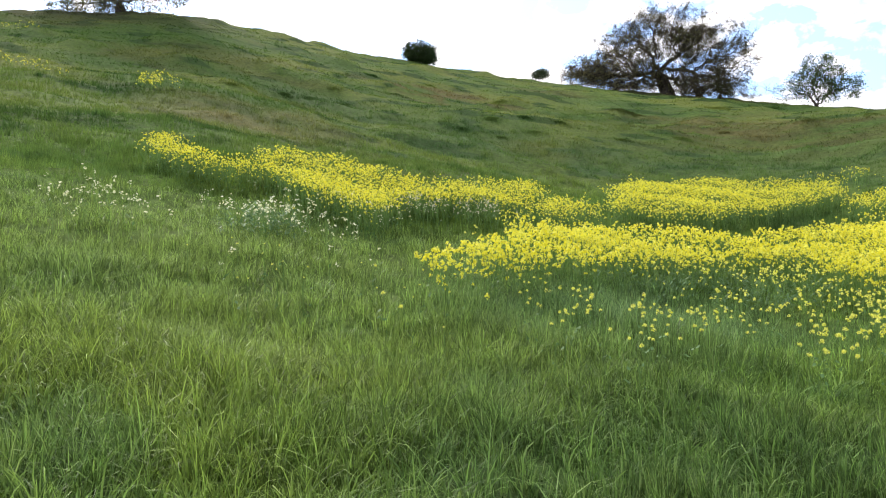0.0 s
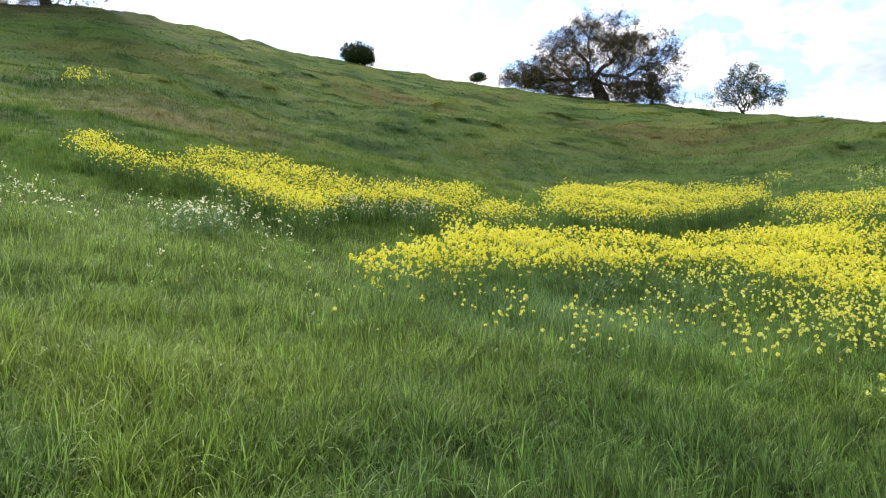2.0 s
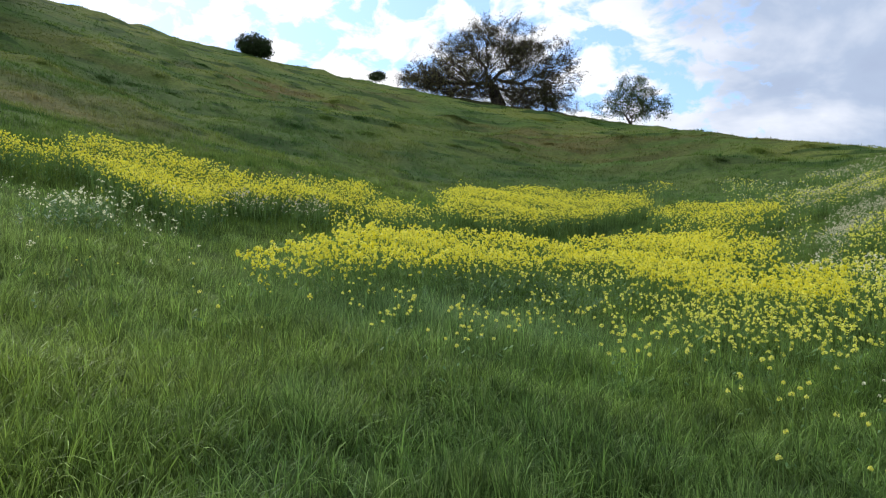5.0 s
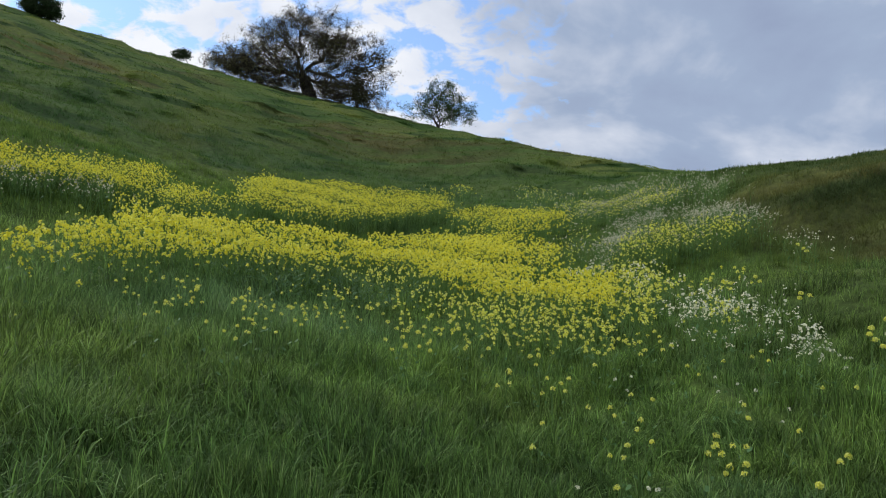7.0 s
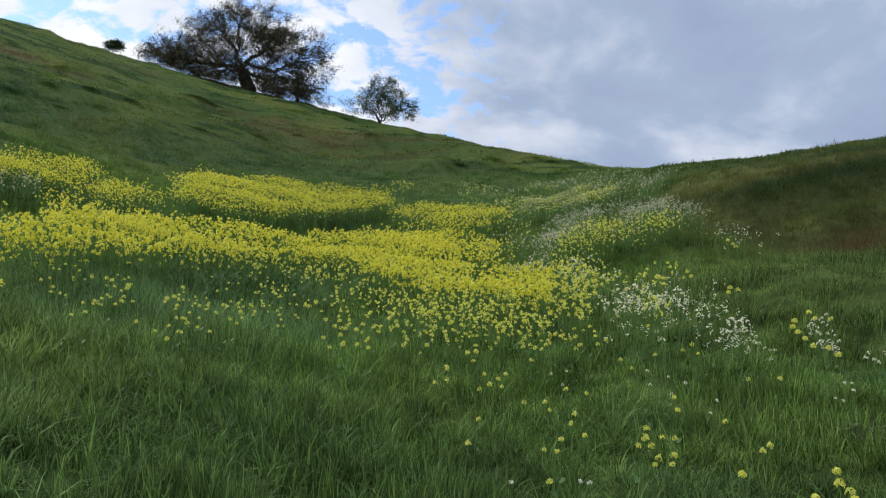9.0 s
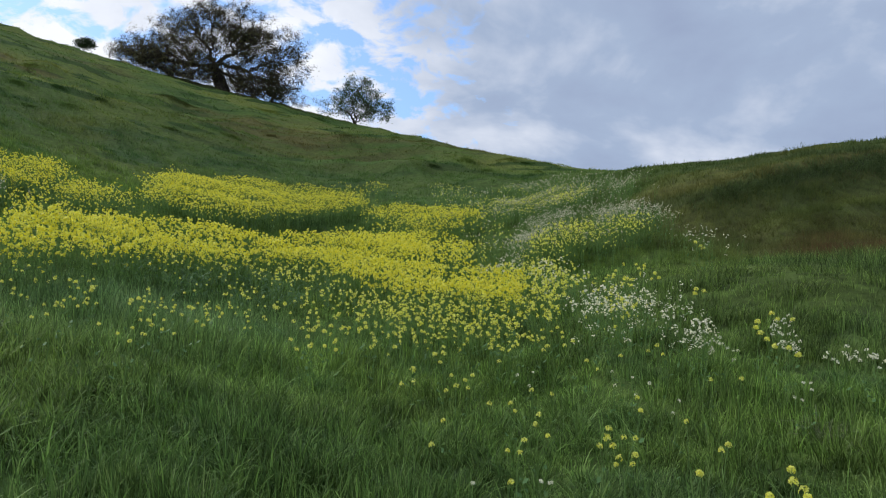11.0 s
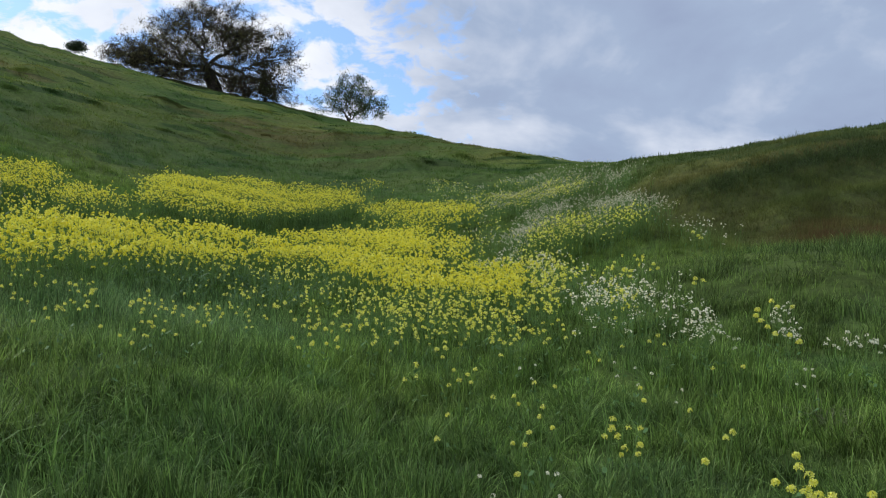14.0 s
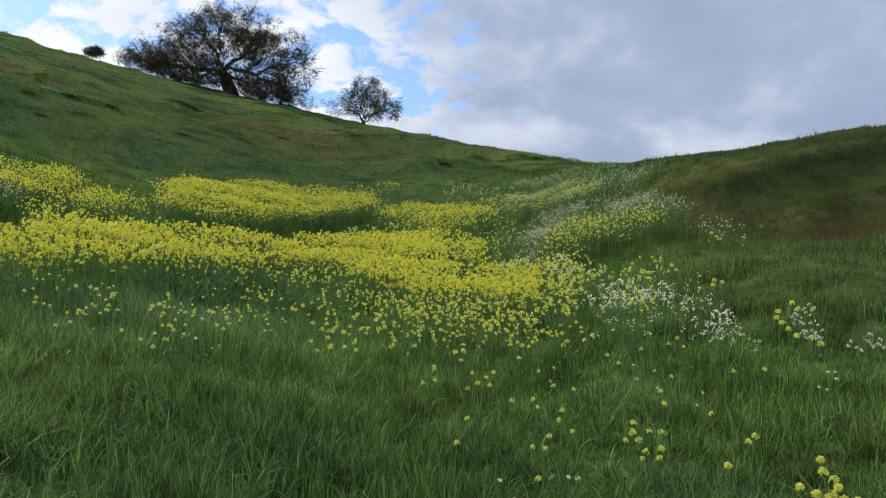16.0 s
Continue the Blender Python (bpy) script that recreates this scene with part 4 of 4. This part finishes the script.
def twigs(pile, tips, count, length, thick):
    c = np.repeat(tips, count, 0)
    n = len(c)
    d = rng.normal(0, 1, (n, 3)) + [0, 0, .25]
    d *= (length * rng.uniform(.5, 1.3, n) / np.linalg.norm(d, axis=1))[:, None]
    side = np.cross(d, rng.normal(0, 1, (n, 3)))
    side *= thick / (np.linalg.norm(side, axis=1, keepdims=True) + 1e-9)
    v = np.stack([c - side, c + side, c + d], 1).reshape(-1, 3)
    pile.add(v, tris=np.arange(len(v)).reshape(-1, 3))


def leaf_sprays(pile, tips, count, spreadout, size):
    c = np.repeat(tips, count, 0) + rng.normal(0, spreadout, (len(tips) * count, 3))
    n = len(c)
    u = rng.normal(0, 1, (n, 3))
    u /= np.linalg.norm(u, axis=1, keepdims=True)
    w = np.cross(u, rng.normal(0, 1, (n, 3)))
    w /= np.linalg.norm(w, axis=1, keepdims=True) + 1e-9
    s = (size * rng.uniform(.6, 1.4, n))[:, None]
    v = np.stack([c - u * s, c - w * s * .55, c + u * s, c + w * s * .55], 1).reshape(-1, 3)
    pile.add(v, quads=np.arange(len(v)).reshape(-1, 4))


def build_tree(name, x, y, label, category, lobes, tips, fork, thick, leaves, leaf_size, leaf_mat_, bark, lean=(0, 0), twig=(6, .5, .008), spreadout=.28, hollow=.35, stems_=1, reach=.42, clump=0.0, thick_above=None):
    """A tree or bush: trunk and forking limbs out to every twig tip, twigs and leaf sprays at the tips."""
    ob = thing(name, x, y, label, category, sink=0.15)
    wood, green = Pile(), Pile()
    points = crown_tips(tips, lobes, hollow, clump)
    base = float(np.ravel(ground_height(x, y))[0]) - .15
    floor = ground_height(points[:, 0] + x, points[:, 1] + y) - base + .15
    points[:, 2] = np.maximum(points[:, 2], floor + rng.uniform(0, .5, tips))
    for s in range(stems_):
        some = points[s::stems_]
        foot = np.array([0.25 * s * (-1) ** s, 0.15 * s, 0.0]) if stems_ > 1 else np.zeros(3)
        top = foot + np.array([lean[0], lean[1], fork]) + (rng.normal(0, .25, 3) * [1, 1, .3] if stems_ > 1 else 0)
        width = thick * len(some) ** .5
        u = np.linspace(0, 1, 6)[:, None]
        path = foot + (top - foot) * u + rng.normal(0, .02 * fork, (6, 3)) * u * (1 - u) * 4
        path[0, 2] -= .5
        tube(wood, path, width * np.array([1.35, 1.15, 1.05, 1.0, .97, .92]), 10)
        way = (top - foot) / np.linalg.norm(top - foot)
        grow(wood, path[-1], way, some, thick, reach, .07)
    twigs(wood, points, *twig)
    if leaves:
        leaf_sprays(green, points, leaves, spreadout, leaf_size)
        # extra leaves high in the crown, only to deepen the shadow it casts
        if thick_above:
            leaf_sprays(green, points[points[:, 2] > thick_above], 2 * leaves, 1.3 * spreadout, 1.5 * leaf_size)
        part("crown", green.mesh("crown", leaf_mat_), ob, "")
    part("trunk", wood.mesh("trunk", bark), ob, "")
    return ob


OAK = [(-9.4, 0, 3.6, 1.7, 1.6, 1.3), (-7.9, 0, 4.0, 2.5, 2.6, 2.0), (-6.4, 0, 3.8, 3.2, 3.0, 2.4), (-4.5, 0, 5.8, 3.0, 3.0, 2.8), (-1.5, 0, 7.3, 2.9, 3.2, 2.7), (1.5, 0, 7.5, 2.8, 3.2, 2.5), (4.2, 0, 4.8, 3.0, 3.0, 2.6), (6.6, 0, 4.3, 2.7, 2.8, 2.6), (4.6, -.5, 1.0, 3.6, 2.6, 1.8), (6.9, 0, 1.6, 1.9, 2.0, 2.4), (-5.5, -.5, 2.4, 4.2, 2.8, 1.6), (0, -.5, 3.6, 3.6, 2.4, 2.2), (-2.6, -.8, 1.6, 2.6, 1.6, 1.2), (2.2, -.8, .9, 2.4, 1.6, 1.3), (-1.4, -.6, 2.6, 2.2, 1.6, 1.5), (1.7, -.6, 2.3, 2.2, 1.6, 1.5), (3.0, 0, 5.6, 2.6, 2.8, 2.4), (3.8, -.6, -.2, 3.2, 1.8, 1.2), (-3.4, -1, 1.0, 2.8, 1.5, 1.0), (1.6, -1.2, .4, 2.6, 1.4, 1.0), (1.8, -.8, 1.4, 2.0, 1.4, 1.2), (-7.6, -.6, 2.9, 2.6, 1.6, .9), (-9.8, -.5, 3.3, 1.5, 1.4, .8)]
build_tree("oak_tree", -13.3, 85.0, "broad old oak with crooked dark limbs and sparse budding leaves", "tree", OAK, 3500, 2.0, .0116, 13, .062, oak_leaf_mat, bark_mat, (-.75, 0), twig=(13, .8, .012), spreadout=.33, clump=.44, hollow=.15)
# upper lobes stand out of view, added so the crown shades the slope
TOP_OAK = [(-5, 0, 4.0, 4.4, 3.6, 2.6), (0, 0, 6.5, 5.0, 4.5, 3.6), (5, 0, 4.2, 4.4, 3.6, 2.6), (-4.5, -1, 1.1, 5.4, 3.0, 1.0), (4.8, -1, 1.0, 5.0, 3.0, 1.0), (0, -1.5, 1.6, 6.5, 2.0, 1.1), (6.8, -1, .7, 2.6, 2.0, .8), (-7, -1, .9, 2.6, 2.0, .8), (-5, 0, 8.5, 5.0, 5.0, 3.0), (0, 0, 10, 6.0, 5.0, 3.0), (5, 0, 8.5, 5.0, 5.0, 3.0)]
build_tree("hilltop_oak", -61.5, 55.4, "wide oak on the hilltop with drooping bare branches", "tree", TOP_OAK, 1800, 1.1, .0125, 11, .11, oak_leaf_mat, bark_mat, (-.5, 0), twig=(7, .6, .011), clump=.42, thick_above=4.2)
build_tree("young_tree", 1.0, 79.0, "small round young tree with fresh green leaves and open limbs", "tree", [(-2.5, 0, 1.8, 1.4, 1.5, 1.2), (2.5, 0, 1.6, 1.4, 1.5, 1.2), (-1.0, 0, 3.1, 1.5, 1.6, 1.2), (1.0, 0, 2.9, 1.5, 1.6, 1.15), (0, 0, 4.1, 1.4, 1.5, .95), (0, -.3, 2.0, 2.0, 1.5, 1.2), (.2, -.3, 1.35, 2.1, 1.4, .8)], 900, .45, .0066, 11, .062, green_leaf_mat, bark_mat, twig=(6, .4, .008), spreadout=.2, stems_=2, hollow=.4, reach=.46, clump=.22)
build_tree("round_bush", -38.2, 75.0, "dense round dark evergreen bush on the skyline", "bush", [(0, 0, 1.25, 1.85, 1.8, 1.2), (-.9, 0, 1.0, 1.1, 1.2, .9), (.9, 0, .9, 1.1, 1.2, .9), (0, 0, .5, 1.8, 1.6, .7), (1.0, 0, 0, .9, 1.1, .7)], 430, .3, .008, 26, .085, bush_leaf_mat, bark_mat, spreadout=.17, hollow=.1)
build_tree("distant_bush", -28.3, 87.2, "tiny dark rounded bush on thin stems", "bush", [(0, 0, 1.5, 1.1, 1.0, .55)], 110, .5, .006, 18, .08, bush_leaf_mat, bark_mat, spreadout=.15, hollow=.1, stems_=3)
build_tree("bare_shrub", -25.0, 87.0, "leafless pale grey shrub beside the oak", "shrub", [(0, 0, 1.5, 1.5, 1.4, 1.1), (1.2, 0, 1.2, 1.2, 1.2, .9)], 130, .3, .006, 0, .1, oak_leaf_mat, pale_bark_mat, stems_=4, twig=(9, .45, .007))
build_tree("low_bare_shrub", -5.2, 84.0, "low leafless pinkish-grey shrub under the oak", "shrub", [(0, 0, .9, 1.3, 1.2, .8)], 90, .25, .006, 0, .1, oak_leaf_mat, pale_bark_mat, stems_=4, twig=(9, .4, .007))
build_tree("dark_shrub", -7.9, 83.4, "tall dense dark shrub against the oak's branches", "shrub", [(0, 0, 2.4, .95, .95, 2.0), (.1, 0, 1.0, 1.15, 1.0, 1.0)], 200, .5, .009, 10, .085, ivy_mat, bark_mat, spreadout=.2, hollow=.15)

# ---- single mustard plants near by ----
def raceme(pile, at, width, flowers, petal):
    """A rounded head of four-petalled flowers, with a few buds on top."""
    for i in range(flowers):
        turn = i * 2.4 + rng.uniform(-.4, .4)
        low = 1 - 1.35 * (i + .5) / flowers
        way = np.array([math.cos(turn) * math.sqrt(1 - low * low), math.sin(turn) * math.sqrt(1 - low * low), low])
        mid = at + way * width * np.array([.8, .8, .9]) * rng.uniform(.75, 1.1)
        up = way + rng.normal(0, .35, 3)
        up /= np.linalg.norm(up)
        u = np.cross(up, rng.normal(0, 1, 3))
        u /= np.linalg.norm(u)
        w = np.cross(up, u)
        for k in range(4):
            d = (u, w, -u, -w)[k]
            e = (w, -u, -w, u)[k]
            s = petal * rng.uniform(.85, 1.15)
            v = np.array([mid, mid + d * s * .6 + e * s * .38 + up * s * .1, mid + d * s + up * s * .02, mid + d * s * .6 - e * s * .38 + up * s * .1])
            pile.add(v, quads=np.array([[0, 1, 2, 3]]))


def mustard_plant(tall, heads, width=.024, white=False):
    """One plant: a stem, its leaves, and flower heads at the ends of its branches."""
    ob = new("radish_plant" if white else "mustard_plant")
    stem = Pile()
    bow = rng.normal(0, .03, 2)
    path = np.array([[bow[0] * 4 * u * (1 - u), bow[1] * 4 * u * (1 - u), tall * u] for u in np.linspace(0, 1, 6)])
    tube(stem, path, np.linspace(.0036, .0018, 6), 5)
    ends = [path[-1]]
    for i in range(heads - 1):
        start = path[int(rng.integers(2, 5))]
        a = rng.uniform(0, 2 * np.pi)
        reach = rng.uniform(.05, .12)
        end = np.array([start[0] + math.cos(a) * reach, start[1] + math.sin(a) * reach, max(start[2] + .05, tall - rng.uniform(.01, .13))])
        mid = (start + end) / 2 + np.array([math.cos(a) * .02, math.sin(a) * .02, -.015])
        tube(stem, [start, mid, end], [.0022, .0018, .0014], 4)
        ends.append(end)
    stalk = part("stem", stem.mesh("stem", stem_mat), ob)
    for end in ends:
        p = Pile()
        if white:
            raceme(p, end, width * rng.uniform(.8, 1.3), int(rng.integers(4, 7)), .009)
        else:
            raceme(p, end, width * rng.uniform(.7, 1.15), int(rng.integers(8, 13)), .52 * width)
        part("flower_head", p.mesh("flower_head", white_mat if white else lemon_mat), ob)
    for i in range(3):
        p = Pile()
        a, h, s = rng.uniform(0, 2 * np.pi), tall * rng.uniform(.1, .6), rng.uniform(.04, .075)
        c, out, side = np.array([0, 0, h]), np.array([math.cos(a), math.sin(a), .25]), np.array([-math.sin(a), math.cos(a), 0])
        v = np.array([c, c + out * s * .35 + side * s * .2, c + out * s * .35 - side * s * .2, c + out * s * .75 + side * s * .16 + [0, 0, .01], c + out * s * .75 - side * s * .16 + [0, 0, .01], c + out * s - [0, 0, .015]])
        p.add(v, tris=np.array([[0, 1, 2], [3, 5, 4]]), quads=np.array([[1, 3, 4, 2]]))
        part("leaf", p.mesh("leaf", leaf_mat), stalk)
    label = "wild radish plant with small white flowers in the grass" if white else "single yellow mustard plant among tall green grass"
    return tagged(ob, label, "wildflower", "white plants in the grass" if white else "mustard plants in the grass")


def plant_out(originals, places):
    used = set()
    for i, (x, y) in enumerate(places):
        k = i % len(originals)
        m = pose(x, y, float(np.ravel(ground_height(x, y))[0]) - .01, 0, 0, (i * 137) % 360)
        if k in used:
            copy_thing(originals[k], m)
        else:
            originals[k].matrix_basis = m
            used.add(k)


NEAR = [(1.03, 5.83), (1.02, 5.52), (1.10, 5.46), (1.18, 5.07), (1.32, 5.04), (1.53, 5.31), (1.63, 5.15), (1.42, 4.68), (0.81, 4.61), (0.69, 4.15), (1.22, 4.23), (1.15, 4.04), (1.36, 4.24), (1.71, 4.22), (1.56, 3.94), (1.59, 3.73), (2.16, 4.93), (2.06, 4.63), (2.20, 4.28), (2.15, 3.69), (2.78, 5.14), (2.96, 5.05), (2.11, 5.87), (2.39, 5.88), (2.72, 5.83), (2.79, 6.11), (1.01, 3.62)]
SHOWY = [(1.64, 4.05), (1.86, 3.41), (2.27, 3.33), (2.21, 3.21), (2.03, 3.10), (2.06, 3.03), (2.11, 3.00), (2.18, 3.06), (2.14, 2.96), (2.18, 2.93), (2.37, 2.94)]
BESIDE = [(3.77, 6.28), (3.58, 5.90), (3.51, 5.68), (4.05, 6.53), (4.07, 6.24), (3.49, 5.34), (5.08, 10.25), (4.75, 9.35), (3.86, 9.34), (3.86, 8.74), (3.55, 8.69), (3.58, 9.30), (3.95, 7.84), (3.98, 7.72)]
FRONT_LEFT = [(-2.36, 6.14), (-2.32, 6.20), (-2.13, 5.91), (-2.71, 7.55), (-2.26, 7.64), (-1.94, 6.71), (-2.12, 7.51), (-1.71, 6.25), (-1.83, 5.90), (-1.88, 6.18), (-1.70, 5.80), (-1.85, 5.58), (-1.86, 5.40), (-1.58, 7.20), (-1.60, 7.46), (-1.51, 6.43), (-1.32, 6.00), (-1.28, 6.28), (-1.23, 5.46), (-1.27, 5.26), (-1.43, 5.39), (-1.11, 5.84), (-1.00, 5.68), (-1.34, 6.76), (-1.36, 7.33), (-1.37, 7.88), (-1.37, 8.53), (-1.38, 9.22), (-1.14, 7.35), (-1.09, 7.66), (-0.84, 6.68), (-1.10, 9.66), (-0.96, 9.15), (-0.92, 7.79), (-0.66, 7.98), (-0.58, 7.88), (-0.50, 8.37), (-0.49, 7.04), (-0.60, 6.65)]
FRONT_RIGHT = [(-0.31, 9.67), (-0.24, 9.59), (-0.25, 7.14), (-0.15, 6.76), (-0.12, 7.04), (-0.07, 7.87), (-0.06, 6.82), (0.04, 6.74), (0.09, 7.02), (0.15, 9.79), (-0.06, 6.19), (-0.09, 6.44), (0.19, 6.94), (0.14, 6.36), (0.42, 7.76), (0.41, 7.14), (0.47, 6.59), (0.70, 8.63), (0.64, 6.53), (0.78, 7.80), (0.85, 7.08), (1.04, 7.45), (1.05, 7.16), (1.27, 8.13), (1.06, 6.57), (1.62, 7.68), (1.49, 6.64), (1.56, 6.48), (1.67, 6.54), (1.81, 6.80), (1.88, 6.86), (1.56, 7.12), (1.45, 7.37), (2.14, 6.84), (1.94, 6.43), (1.96, 6.66), (2.14, 6.35)]
STRAY = [(-5.17, 5.91), (-5.16, 6.31), (-4.98, 6.32), (-4.50, 5.74), (-4.37, 5.41), (-4.29, 5.37), (-4.13, 4.68), (-4.16, 4.84), (-4.18, 5.68), (-4.00, 5.36), (-4.74, 5.75), (-5.24, 5.31), (-5.43, 6.13), (-4.14, 6.52), (-5.70, 9.51), (-3.73, 6.59), (-3.41, 5.56), (-3.32, 5.88), (-3.24, 6.01), (-3.07, 5.56), (-2.88, 5.85), (-2.52, 4.97), (-4.24, 8.88), (-4.47, 7.29)]
plant_out([mustard_plant(.42, heads, .019) for heads in (1, 2, 1, 1, 2, 1)], NEAR)
plant_out([mustard_plant(.42, heads, .026) for heads in (2, 1, 1)], SHOWY)
spike = mustard_plant(.45, 4, .02)
plant_out([spike], [(1.74, 3.90)])
plant_out([mustard_plant(.50, heads, .028) for heads in (2, 1, 2)], BESIDE)
plant_out([mustard_plant(tall, heads, .0155) for tall, heads in ((.50, 1), (.52, 2), (.47, 1), (.50, 3), (.49, 2))], FRONT_LEFT)
plant_out([mustard_plant(tall, heads, .021) for tall, heads in ((.48, 2), (.50, 3), (.46, 1), (.48, 2))], FRONT_RIGHT)
plant_out([mustard_plant(tall, 1, .010) for tall in (.45, .43)], STRAY)
plant_out([mustard_plant(tall, heads, .012, True) for tall, heads in ((.42, 2), (.42, 3))], [(0.83, 3.63), (1.15, 3.58), (2.19, 5.52), (2.29, 5.36), (3.25, 4.78), (3.29, 4.76), (2.41, 4.84), (1.66, 5.80)])
plant_out([mustard_plant(tall, heads, .018, True) for tall, heads in ((.50, 8), (.53, 10), (.46, 7))], [(3.81, 6.00), (4.06, 6.29), (3.87, 5.86), (3.57, 5.53), (3.82, 5.15), (4.09, 5.30), (3.93, 5.01), (3.15, 5.97), (3.22, 5.86)])
loose = [np.stack(spread(FRINGE, 7, gaps=0.1), 1), np.stack(spread(SCATTER, 4, gaps=0.2), 1), np.stack(spread(STRAYS, .5, gaps=0.3), 1), np.stack(spread(END_MIX, 6, gaps=0.1), 1)]
plant_out([mustard_plant(tall, heads, .020) for tall, heads in ((.46, 2), (.54, 3), (.40, 1), (.58, 3), (.50, 2), (.43, 2))],
          np.concatenate(loose)[:130].tolist())
